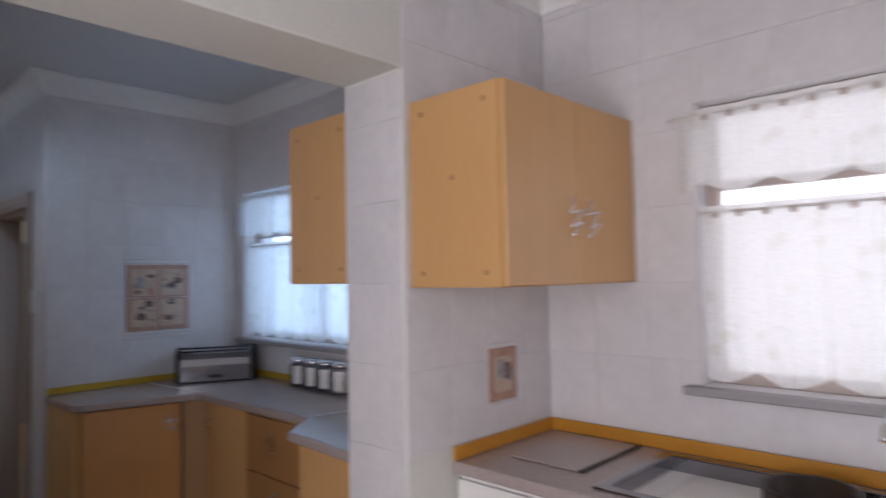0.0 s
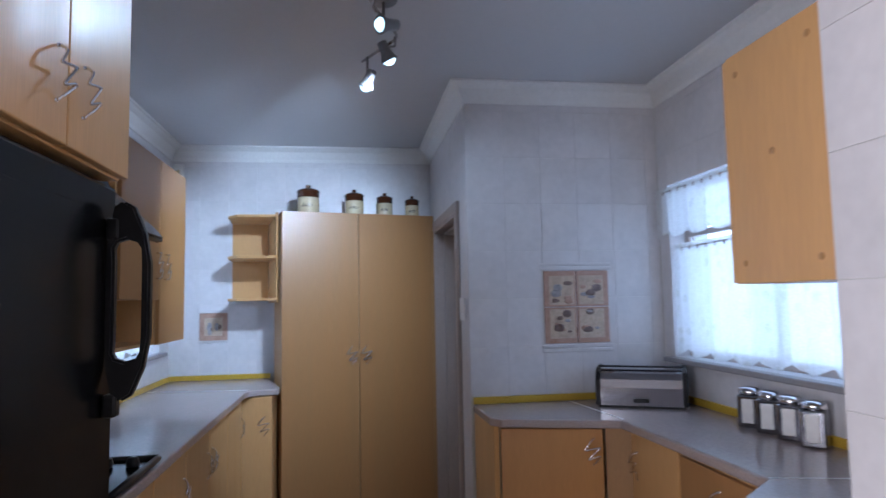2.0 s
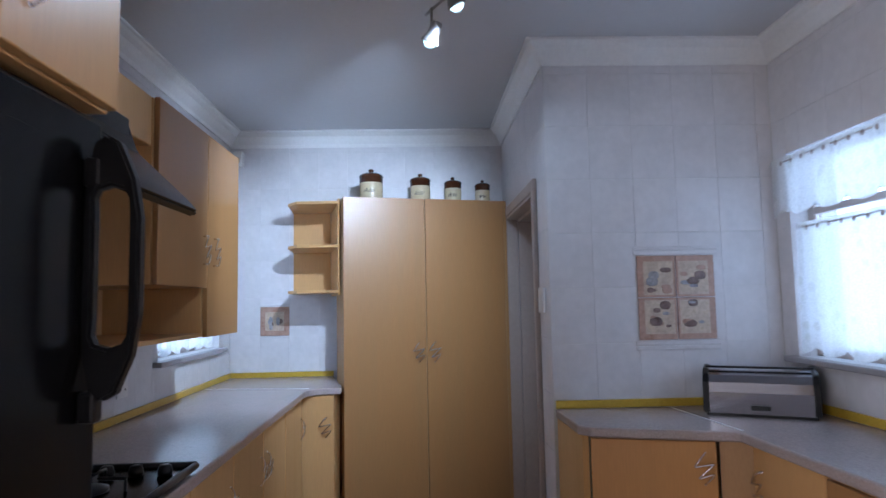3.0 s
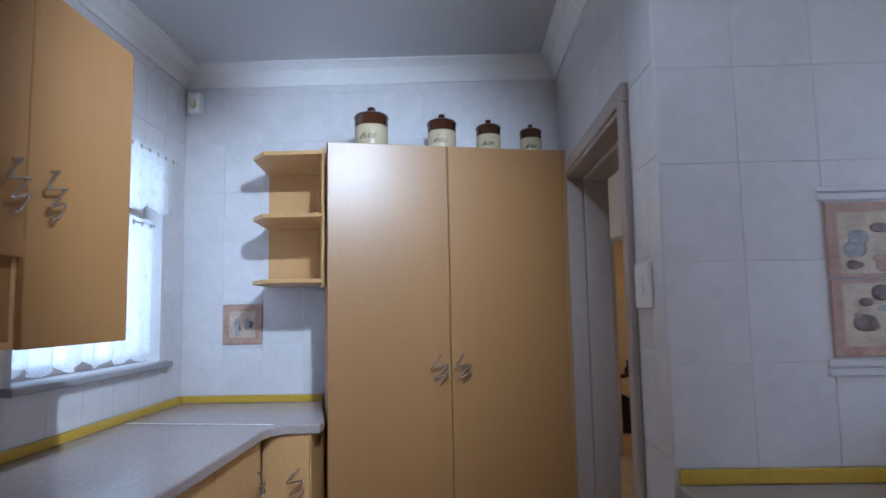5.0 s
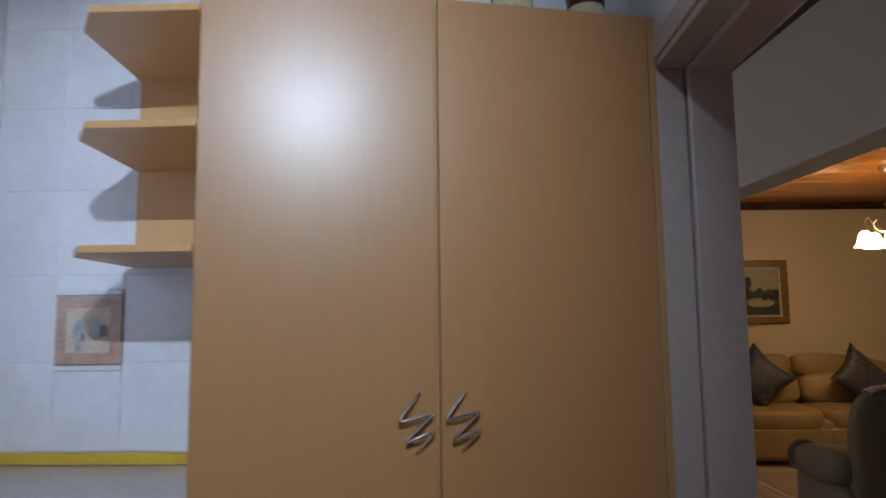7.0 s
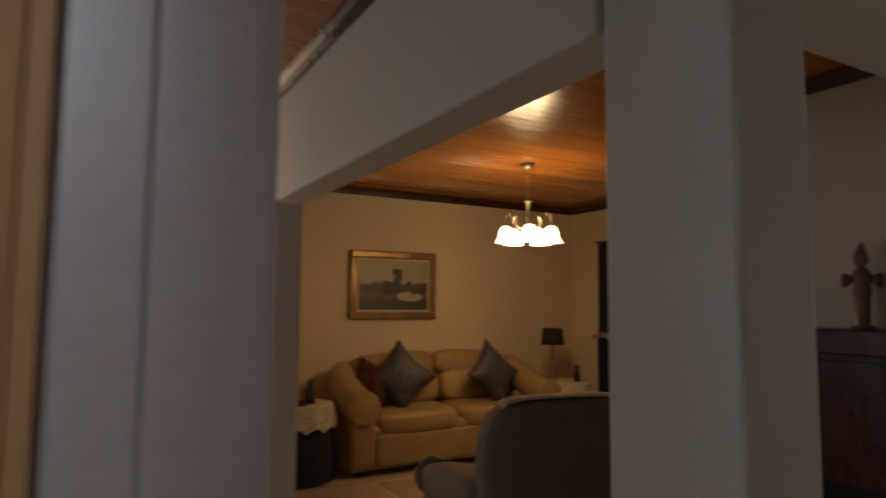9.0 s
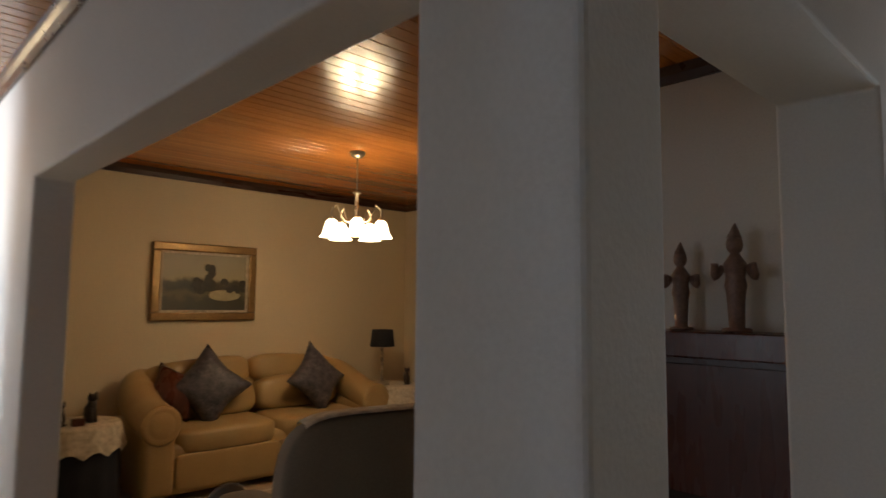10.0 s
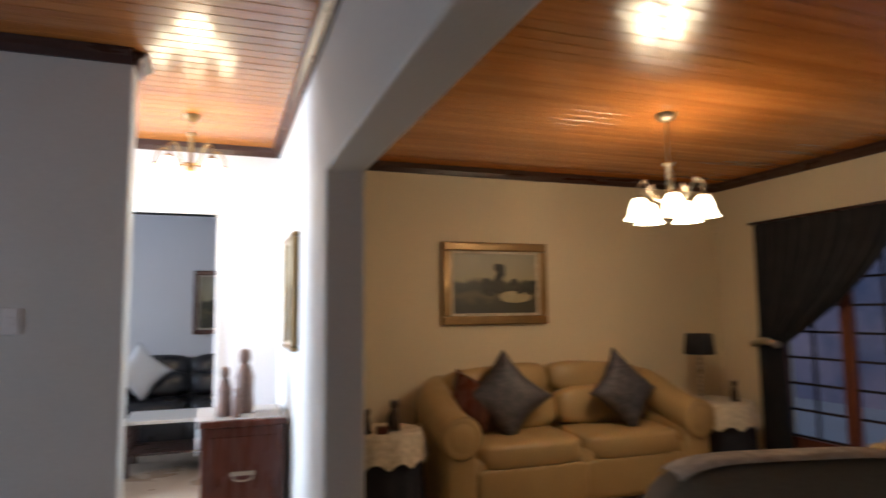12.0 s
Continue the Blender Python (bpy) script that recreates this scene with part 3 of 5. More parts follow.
loop = [(0.0, 0.33), (0.018, 0.31), (0.034, 0.22), (0.04, 0.12), (0.04, -0.12), (0.034, -0.22), (0.018, -0.31), (0.0, -0.33), (-0.018, -0.31), (-0.034, -0.22), (-0.04, -0.12), (-0.04, 0.12), (-0.034, 0.22), (-0.018, 0.31)]
hole = [(0.0, 0.2), (0.018, 0.19), (0.024, 0.17), (0.024, 0.12), (0.024, -0.12), (0.024, -0.17), (0.018, -0.19), (0.0, -0.2), (-0.018, -0.19), (-0.024, -0.17), (-0.024, -0.12), (-0.024, 0.12), (-0.024, 0.17), (-0.018, 0.19)]
rings = []
for pts, yy in ((loop, 2.374), (loop, 2.398), (hole, 2.398), (hole, 2.374)):
    rings.append([hd.verts.new((1.268 + 1.05 * u + 0.012 * (1 - (zz / 0.33) ** 2), yy, 1.487 + 0.60 * zz)) for u, zz in pts])
for r0, r1 in zip(rings, rings[1:] + rings[:1]):
    for i in range(14):
        hd.faces.new((r0[i], r0[(i + 1) % 14], r1[(i + 1) % 14], r1[i]))
bmesh.ops.recalc_face_normals(hd, faces=hd.faces[:])
bmesh.ops.bevel(hd, geom=[e for e in hd.edges if e.calc_face_angle(0) > 1.0], offset=0.005, segments=2, affect="EDGES")
bx(hd, 1.2355, 1.262, 2.372, 2.40, 1.605, 1.65, bev=0.006, seg=2)
bx(hd, 1.2355, 1.262, 2.372, 2.40, 1.26, 1.305, bev=0.006, seg=2)
opart("handle", hd, M["blackmat"], up, "black plastic loop handle")
pn = opart("control_panel", box(1.201, 1.232, 1.865, 2.435, 0.80, 1.022, bev=0.006, seg=2), M["black"], ov)
for yy in (1.98, 2.10, 2.22, 2.34):
    bm = lathe([(0.03, 0), (0.031, 0.012), (0.022, 0.018), (0.02, 0.034), (0.016, 0.037)], 18, m=Matrix.Translation((1.232, yy, 0.9)) @ Matrix.Rotation(radians(90), 4, "Y"))
    bx(bm, 1.268, 1.276, yy - 0.004, yy + 0.004, 0.882, 0.918)
    opart("knob", bm, M["blackmat"], pn)
opart("label_bars", bx(box(1.2325, 1.2335, 2.16, 2.2, 0.985, 0.99), 1.2325, 1.2335, 2.16, 2.2, 0.975, 0.98), M["steel"], pn, "small printed marks that cannot be read")
lo = opart("lower_door", box(1.201, 1.235, 1.865, 2.435, 0.12, 0.79, bev=0.01, seg=2), M["black"], ov)
bm = tube(smooth_line([(1.235, 2.36, 0.72), (1.275, 2.34, 0.72), (1.28, 2.2, 0.72), (1.28, 2.05, 0.72), (1.275, 1.94, 0.72), (1.235, 1.92, 0.72)], 4), 0.012, 8)
opart("handle", bm, M["blackmat"], lo, "black bar handle")
oc = cabinet("wall_cabinet", (1.265, 1.61, 1.7355), 90, 0.585, 0.80, 0.40, [0.29, 0.29], "beech two-door cabinet above the oven", "cabinet", hz=0.11, hsize=0.8)

# hood and wall cabinets
hood = thing("extractor_hood", (0.7, 2.68, 1.62), "black extractor hood with a flared front", "extractor hood")
bm = bmesh.new()
prof = [(XW + 0.006, 1.76), (0.92, 1.76), (1.13, 1.675), (1.145, 1.69), (1.115, 1.725), (0.975, 1.86), (0.94, 1.96), (XW + 0.006, 1.96)]
a = [bm.verts.new((x, 2.38, z)) for x, z in prof]
b = [bm.verts.new((x, 2.96, z)) for x, z in prof]
bm.faces.new(a)
bm.faces.new(b[::-1])
for i in range(len(prof)):
    bm.faces.new((a[i], a[(i + 1) % 8], b[(i + 1) % 8], b[i]))
bmesh.ops.recalc_face_normals(bm, faces=bm.faces[:])
bmesh.ops.bevel(bm, geom=bm.edges[:], offset=0.006, segments=2, affect="EDGES")
wpart("canopy", bm, M["black"], hood)
wpart("switch_panel", box(0.938, 0.962, 2.62, 2.93, 1.875, 1.95, bev=0.004), M["blackmat"], hood)
wpart("duct_box", box(XW + 0.006, 0.874, 2.38, 3.28, 1.962, 2.13, bev=0.003), M["beech"], hood, "beech panel above the hood")

wc = thing("wall_cabinet", (0.67, 3.75, 1.303), "beech wall cabinet with two doors and an open niche", "cabinet")
wpart("side_panel", box(XW + 0.006, 0.874, 3.285, 3.301, 1.50, 2.13), M["beech"], wc)
wpart("upper_body", box(XW + 0.006, 0.874, 3.3015, 3.775, 1.50, 2.13), M["beech"], wc)
wpart("niche_shelf", box(XW + 0.006, 0.874, 2.965, 3.775, 1.303, 1.319), M["beech"], wc)
wpart("niche_back", box(XW + 0.006, XW + 0.02, 2.965, 3.775, 1.3195, 1.499), M["beech"], wc)
wpart("end_body", box(XW + 0.006, 0.874, 3.776, 4.216, 1.303, 2.13), M["beech"], wc)
for y0, y1, z0, hy in ((3.295, 3.783, 1.50, 3.73), (3.788, 4.216, 1.301, 3.855)):
    leaf = wpart("door", box(0.876, 0.894, y0, y1, z0, 2.135, bev=0.0025, seg=2), M["metalic"], wc)
    pts = [(0.916, hy + u, 1.65 + w) for u, w in ZIGZAG]
    bm = tube(smooth_line(pts, 3), 0.0036, 6)
    for i in (0, 9):
        tube([pts[i], (0.892, pts[i][1], pts[i][2])], 0.004, 6, bm)
    wpart("handle", bm, M["chrome"], leaf, "zigzag chrome wire handle")

sock = thing("wall_socket", (XW + 0.004, 3.98, 1.12), "white plastic wall socket on the tiles", "socket")
wpart("plate", box(XW + 0.005, XW + 0.014, 3.935, 4.03, 1.04, 1.17, bev=0.003, seg=2), M["white"], sock)
wpart("rocker", box(XW + 0.0145, XW + 0.019, 3.967, 3.997, 1.12, 1.15, bev=0.002), M["white"], sock)
for yy, zz in ((3.982, 1.10), (3.962, 1.075), (4.002, 1.075)):
    wpart("pin_hole", lathe([(0.005, 0), (0.005, 0.001)], 10, m=Matrix.Translation((XW + 0.0142, yy, zz)) @ Matrix.Rotation(radians(90), 4, "Y")), M["gap"], sock)
al = thing("alarm_sensor", (0.53, 5.49, 2.43), "small white alarm sensor under the cornice", "alarm sensor")
wpart("case", box(0.49, 0.555, 5.485, 5.5355, 2.375, 2.485, bev=0.008, seg=2), M["white"], al)
wpart("lens", soft(0.03, 0.012, 0.045, 2.5, 12, 8, m=Matrix.Translation((0.522, 5.483, 2.42))), M["creamglaze"], al)

# ---- kitchen: east run ----
cabinet("base_cabinet", (2.405, 3.635, 0), -15, 0.45, 0.30, ZT - 0.04, [0.45], "beech base cabinet with a shaded orange front under the tile picture", "cabinet", "east base cabinets", kick=0.1, hz=0.80, hside=[1], door_mat="beechshade")
ec = thing("end_panel", (2.43, 3.8, 0), "slanted beech end panel under the worktop", "panel")
wpart("panel", prism([(2.362, 4.022), (2.380, 3.66), (2.40, 3.64), (2.395, 3.68), (2.378, 4.022)], 0, ZT - 0.041), M["beech"], ec)
fl = thing("corner_post", (2.90, 3.49, 0), "plain beech corner filler between base cabinets", "panel")
wpart("panel", prism([(2.845, 3.502), (2.95, 3.447), (2.97, 3.46), (2.86, 3.535)], 0, ZT - 0.041), M["beechedge"], fl)
for y1, y0, dr in ((3.44, 3.04, 0), (3.036, 2.53, 3)):
    if not dr:
        cabinet("base_cabinet", (2.955, y1, 0), -90, y1 - y0, 0.45, ZT - 0.04, [y1 - y0], "beech base cabinet under the east worktop", "cabinet", "east base cabinets", kick=0.1, hz=0.76, hside=[-1])
    else:
        cb = thing("drawer_cabinet", (2.955, y1, 0), "beech drawer cabinet with chrome zigzag handles", "cabinet", turn=-90)
        part("body", box(0, y1 - y0, 0, 0.45, 0.1, ZT - 0.04), M["beech"], cb)
        part("plinth", box(0.005, y1 - y0 - 0.005, 0.05, 0.45, 0, 0.099), M["beechedge"], cb)
        for k in range(3):
            z0 = 0.11 + k * 0.262
            dd = part("drawer", box(0.003, y1 - y0 - 0.003, -0.02, -0.002, z0, z0 + 0.255, bev=0.0025, seg=2), M["metalic"], cb)
            handle(dd, (y1 - y0) / 2, z0 + 0.14, -0.02)
cabinet("base_cabinet", (3.40, 2.335, 0), 180, 0.62, 0.40, ZT - 0.04, [0.31, 0.31], "beech base cabinet beside the pier", "cabinet", "east base cabinets", kick=0.1, hz=0.75)
top = thing("worktop", (3.1, 3.2, ZT - 0.038), "speckled grey-brown laminate worktop with pale joints", "worktop")
wpart("slab", prism([(2.356, 4.022), (2.362, 3.66), (2.40, 3.605), (2.90, 3.455), (2.935, 2.53), (2.745, 2.375), (2.72, PN + 0.005), (XE - 0.006, PN + 0.005), (XE - 0.006, 4.022)], ZT - 0.038, ZT, bev=0.008, seg=3), M["worktop"], top)
wpart("joint", prism([(2.915, 3.47), (2.86, 4.0), (2.867, 4.0), (2.923, 3.472)], ZT + 0.0003, ZT + 0.0012), M["white"], top, "pale joint across the worktop")
wpart("joint", prism([(2.945, 2.53), (3.40, 2.42), (3.40, 2.427), (2.945, 2.537)], ZT + 0.0003, ZT + 0.0012), M["white"], top, "pale joint across the worktop")
structure("trim_picture", box(2.358, XE - 0.017, YP - 0.016, YP - 0.0045, ZT + 0.001, ZT + 0.036, bev=0.002), M["strip"], "yellow edge tiles above the worktop")
structure("trim_east", box(XE - 0.016, XE - 0.0045, PN + 0.005, YP - 0.017, ZT + 0.001, ZT + 0.036, bev=0.002), M["strip"], "yellow edge tiles above the worktop")

kc = cabinet("wall_cabinet", (XE - 0.006, 2.255, 1.5), 180, XE - 0.006 - 2.695, 0.33, 0.574, [0.359, 0.359], "beech wall cabinet on the pier with dowel marks", "cabinet", body_mat="beech")
nc = cabinet("wall_cabinet", (2.703, 1.29, 1.487), 0, XE - 0.006 - 2.703, 0.342, 0.555, [0.355, 0.355], "beech two-door wall cabinet with chrome handles", "cabinet", hz=0.20)
for cabo, xx, yz in ((kc, "w", ((0.04, 0.05), (0.04, 0.52), (0.29, 0.05), (0.29, 0.52), (0.16, 0.30))), (nc, "s", ((0.05, 0.04), (0.29, 0.04), (0.17, 0.31), (0.05, 0.51), (0.29, 0.51)))):
    for dy, dz in yz:
        at = (2.6945, 2.255 - dy, 1.5 + dz) if xx == "w" else (2.7025, 1.29 + dy, 1.487 + dz)
        wpart("dowel_cap", lathe([(0.008, -0.0005), (0.008, 0.001), (0.006, 0.0018)], 10, m=Matrix.Translation(at) @ Matrix.Rotation(radians(-90), 4, "Y")), M["beechedge"], cabo)

# bread bin
bb = thing("bread_bin", (3.165, 3.80, ZT + 0.001), "polished steel roll-top bread bin with black ends", "bread bin", turn=-27)
bb.scale = (1.0, 1, 0.96)


def binprof(o):
    return [(-0.12 + o, 0.012), (-0.125 + o, 0.10), (-0.115 + o, 0.14), (-0.09, 0.175 - o), (-0.04, 0.192 - o), (0.11 - o, 0.195 - o), (0.115 - o, 0.012)]


def extrude_x(prof, x0, x1, bev=0.0):
    bm = bmesh.new()
    a = [bm.verts.new((x0, y, z)) for y, z in prof]
    b = [bm.verts.new((x1, y, z)) for y, z in prof]
    bm.faces.new(a)
    bm.faces.new(b[::-1])
    n = len(prof)
    for i in range(n):
        bm.faces.new((a[i], a[(i + 1) % n], b[(i + 1) % n], b[i]))
    bmesh.ops.recalc_face_normals(bm, faces=bm.faces[:])
    if bev:
        bmesh.ops.bevel(bm, geom=bm.edges[:], offset=bev, segments=2, affect="EDGES")
    return bm


part("drum", extrude_x(binprof(0.006), -0.195, 0.195), M["steel"], bb)
for s in (-1, 1):
    part("end_cap", extrude_x(binprof(0), s * 0.2 - 0.012, s * 0.2 + 0.012, 0.003), M["blackmat"], bb, "black plastic end cap")
part("rim", tube([(-0.2, -0.04, 0.198), (0.2, -0.04, 0.198)], 0.005, 6), M["blackmat"], bb)
part("pull", box(-0.035, 0.035, -0.13, -0.113, 0.03, 0.05, bev=0.003), M["blackmat"], bb, "black pull")
part("base", box(-0.2, 0.2, -0.115, 0.11, 0, 0.0115), M["blackmat"], bb)
# canisters
for k, yy in enumerate((3.20, 3.08, 2.96, 2.84)):
    cn = thing("canister", (3.345, yy, ZT + 0.001), "small square steel and glass kitchen canister", "canister", "canisters by the window", turn=-50)
    part("body", box(-0.042, 0.042, -0.042, 0.042, 0, 0.13, bev=0.008, seg=2), M["steel"], cn)
    part("window", box(-0.022, 0.022, -0.0445, -0.0425, 0.02, 0.115, bev=0.0008), M["white"], cn, "pale window strip")
    part("lid", lathe([(0.04, 0.1305), (0.043, 0.136), (0.043, 0.15), (0.03, 0.158), (0.004, 0.16)], 18), M["chrome"], cn)

# tile pictures


def patch(ob, x0, x1, z0, z1, mat, n, label="", name="inlay"):
    return part(name, box(x0, x1, -0.0005 - 0.0004 * n, 0, z0, z1), mat, ob, label)


TB = node_mat("tile_picture_brown", (0.38, 0.22, 0.16), 0.3, vary=0.12, scale=20, fine=90, bump=0.02, col2=(0.46, 0.30, 0.23))
TC = node_mat("tile_picture_cream", (0.60, 0.48, 0.36), 0.3, vary=0.12, scale=18, fine=80, bump=0.02, col2=(0.44, 0.33, 0.25))
TD = node_mat("tile_picture_dark", (0.10, 0.06, 0.05), 0.3, vary=0.25, scale=25, fine=90, bump=0.02, col2=(0.22, 0.15, 0.13))
TG = node_mat("tile_picture_grey", (0.22, 0.22, 0.25), 0.3, vary=0.2, scale=25, fine=90, bump=0.02, col2=(0.40, 0.38, 0.38))
tp = thing("tile_picture", (2.927, YP - 0.005, 1.427), "four-tile picture of an old kitchen in browns", "tile picture")
for sx in (-1, 1):
    for sz in (-1, 1):
        x0, x1 = sorted((sx * 0.002, sx * 0.178))
        z0, z1 = sorted((sz * 0.002, sz * 0.190))
        part("tile", box(x0, x1, -0.006, 0.0, z0, z1, bev=0.0015), TB, tp)
        a0, a1 = sorted((sx * 0.012, sx * 0.15))
        c0, c1 = sorted((sz * 0.012, sz * 0.165))
        part("scene", box(a0, a1, -0.0066, -0.0061, c0, c1), TC, tp)
rnd = random.Random(4)
for q, (x0, x1, z0, z1) in enumerate(((-0.14, -0.02, 0.02, 0.15), (0.02, 0.14, 0.03, 0.15), (-0.13, -0.03, -0.14, -0.03), (0.02, 0.15, -0.13, -0.02))):
    for k in range(7):
        cx, cz = rnd.uniform(x0, x1), rnd.uniform(z0, z1)
        rr = rnd.uniform(0.012, 0.03)
        bm = soft(rr * 2, 0.0012, rr * rnd.uniform(0.7, 1.6), 2.4, 12, 6, m=Matrix.Translation((min(max(cx, x0 + rr), x1 - rr), -0.0069 - 0.00012 * k, cz)))
        part("motif", bm, (TD, TG, TB, TD)[(k + q) % 4], tp)
for z0, z1 in ((0.196, 0.214), (0.218, 0.232), (-0.214, -0.196), (-0.236, -0.218)):
    part("border", box(-0.195, 0.195, -0.006, 0, z0, z1, bev=0.002), M["tile"], tp, "pale moulded border strip")
for nm, at, turn, w, h in (("back wall", (0.768, YN - 0.005, 1.316), 0, 0.097, 0.097), ("pier", (3.13, PS - 0.0005, 1.18), 0, 0.075, 0.09)):
    t2 = thing("tile_picture", at, "single picture tile of kitchenware on the " + nm, "tile picture", turn=turn)
    part("tile", box(-w, w, -0.006, 0, -h, h, bev=0.0015), TB, t2)
    part("scene", box(-w * 0.66, w * 0.66, -0.0066, -0.0061, -h * 0.66, h * 0.66), TC, t2)
    for k in range(6):
        part("motif", soft(rnd.uniform(0.02, 0.05), 0.0012, rnd.uniform(0.02, 0.06), 2.4, 12, 6, m=Matrix.Translation((rnd.uniform(-0.035, 0.035), -0.0069 - 0.0001 * k, rnd.uniform(-0.035, 0.035)))),
             (TG, TD, TG)[k % 3], t2)
    for s in (-1, 1):
        part("border", box(-w - 0.004, w + 0.004, -0.006, 0, *sorted((s * (h + 0.004), s * (h + 0.018))), bev=0.002), M["tile"], t2)

# door frame and switch
fr = setting("door_1", "grey painted steel frame of the open kitchen doorway")
for lo, hi, s in ((5.292, 5.335, 1), (4.295, 4.338, -1)):
    edge = lo if s > 0 else hi
    bm = box(XD - 0.014, XD + 0.06, lo, hi, 0, 1.985, bev=0.004, seg=2)
    bx(bm, XD + 0.0605, XD + DT + 0.012, *sorted((edge - s * 0.016, edge + s * 0.04)), 0, 1.97, bev=0.007, seg=3)
    bx(bm, XD - 0.022, XD - 0.0005, *sorted((edge + s * 0.006, edge + s * 0.062)), 0, 2.03, bev=0.006, seg=2)
    part("jamb", bm, M["frame"], fr)
bm = box(XD - 0.014, XD + 0.06, 4.338, 5.292, 1.955, 1.995, bev=0.004, seg=2)
bx(bm, XD + 0.0605, XD + DT + 0.012, 4.354, 5.276, 1.94, 1.985, bev=0.007, seg=3)
bx(bm, XD - 0.0225, XD - 0.0005, 4.27, 5.36, 1.972, 2.032, bev=0.006, seg=2)
part("head", bm, M["frame"], fr)
for z in (1.80, 0.25):
    bm = bmesh.new()
    for k in range(3):
        tube([(XD - 0.024, 5.294, z + 0.033 * k), (XD - 0.024, 5.294, z + 0.03 + 0.033 * k)], 0.007, 8, bm)
    part("hinge", bm, M["chrome"], fr)
sw = thing("light_switch", (XD - 0.001, 4.175, 1.425), "white plastic light switch by the kitchen doorway", "switch")
wpart("plate", box(XD - 0.016, XD - 0.005, 4.11, 4.24, 1.365, 1.485, bev=0.003, seg=2), M["white"], sw)
wpart("rocker", box(XD - 0.020, XD - 0.0165, 4.155, 4.195, 1.40, 1.45, bev=0.0015), M["white"], sw)

# ---- windows with lace curtains ----


def window(name, x, y0, y1, z0, z1, inward, label, deep=0.1):
    """A steel window in a wall along y; inward: +1 where the room is to the east."""
    w = setting(name, label)
    xf = x - inward * deep
    a, b = sorted((xf - 0.02, xf + 0.02))
    for (p0, p1, q0, q1) in ((y0, y1, z0, z0 + 0.04), (y0, y1, z1 - 0.04, z1), (y0, y0 + 0.04, z0 + 0.04, z1 - 0.04), (y1 - 0.04, y1, z0 + 0.04, z1 - 0.04),
                             ((y0 + y1) / 2 - 0.02, (y0 + y1) / 2 + 0.02, z0 + 0.04, z1 - 0.04), (y0 + 0.04, (y0 + y1) / 2 - 0.02, z1 - 0.28, z1 - 0.25),
                             ((y0 + y1) / 2 + 0.02, y1 - 0.04, z1 - 0.28, z1 - 0.25)):
        part("window_frame", box(a, b, p0, p1, q0, q1, bev=0.003), M["frame"], w)
    for p0, p1 in ((y0 + 0.04, (y0 + y1) / 2 - 0.02), ((y0 + y1) / 2 + 0.02, y1 - 0.04)):
        for q0, q1 in ((z0 + 0.04, z1 - 0.28), (z1 - 0.25, z1 - 0.04)):
            g = part("pane", box(xf - 0.003, xf + 0.003, p0 + 0.0005, p1 - 0.0005, q0 + 0.0005, q1 - 0.0005), M["glass"], w)
            g.visible_shadow = False
    s0, s1 = sorted((x - inward * 0.078, x + inward * 0.045))
    part("window_sill", box(s0, s1, y0 - 0.05, y1 + 0.05, z0 - 0.028, z0 - 0.001, bev=0.006, seg=2), M["sill"], w)
    return w


def lace(at_x, y0, y1, z0, z1, folds, depth, scallop, label, seed, inward):
    """A gathered lace curtain on a rod, along y."""
    ob = thing("lace_curtain", (at_x, (y0 + y1) / 2, z1), label, "curtain", "lace curtains")
    r = random.Random(seed)
    ph = [r.uniform(0, 6.28) for _ in range(4)]
    bm = bmesh.new()
    nu, nv = int(120 * (y1 - y0) + 30), 12
    grid = []
    for i in range(nu + 1):
        u = i / nu
        y = y0 + (y1 - y0) * u
        f = math.sin(2 * math.pi * folds * u + ph[0] + 0.8 * math.sin(5 * u + ph[1])) + 0.4 * math.sin(2 * math.pi * folds * 2.3 * u + ph[2])
        sc = abs(math.sin(math.pi * folds * 0.8 * u + ph[3]))
        col = []
        for j in range(nv + 1):
            v = j / nv
            amp = depth * (0.35 + 0.65 * v)
            col.append(bm.verts.new((at_x + amp * f, y, z1 - (z1 - z0) * v + (scallop * (1 - sc) if j == nv else 0))))
        grid.append(col)
    for a, b in zip(grid, grid[1:]):
        for j in range(nv):
            bm.faces.new((a[j], b[j], b[j + 1], a[j + 1])).smooth = True
    wpart("cloth", bm, M["lace"], ob)
    wpart("rod", tube([(at_x - inward * 0.004, y0 - 0.03, z1 - 0.02), (at_x - inward * 0.004, y1 + 0.03, z1 - 0.02)], 0.005, 8), M["white"], ob)
    for k in range(int((y1 - y0) / 0.075)):
        yy = y0 + 0.04 + 0.075 * k
        bm = bmesh.new()
        bmesh.ops.create_circle(bm, cap_ends=True, radius=0.011, segments=10, matrix=Matrix.Translation((at_x + inward * (depth * 0.9 + 0.002), yy, z1 - 0.03)) @ Matrix.Rotation(radians(90), 4, "Y"))
        wpart("eyelet", bm, M["frame"], ob)
    return ob


window("window_1", XE, 2.5, 3.92, 1.16, 2.06, -1, "painted kitchen window behind lace curtains")
window("window_2", XE, -0.25, 1.06, 1.16, 2.06, -1, "painted scullery window behind lace curtains")
window("window_3", XW, 4.36, 5.31, 1.16, 2.1, 1, "painted kitchen window behind lace curtains")
lace(XE - 0.022, 2.45, 4.01, 1.775, 2.045, 10, 0.010, 0.03, "short white lace curtain valance with eyelets", 1, -1)
lace(XE + 0.02, 2.51, 3.91, 1.165, 1.745, 9, 0.011, 0.035, "long white lace half curtain in the window", 2, -1)
lace(XE - 0.022, -0.3, 1.11, 1.765, 2.03, 9, 0.010, 0.03, "short white lace curtain valance with eyelets", 3, -1)
lace(XE + 0.02, -0.23, 1.05, 1.175, 1.725, 8, 0.011, 0.035, "long white lace half curtain in the window", 4, -1)
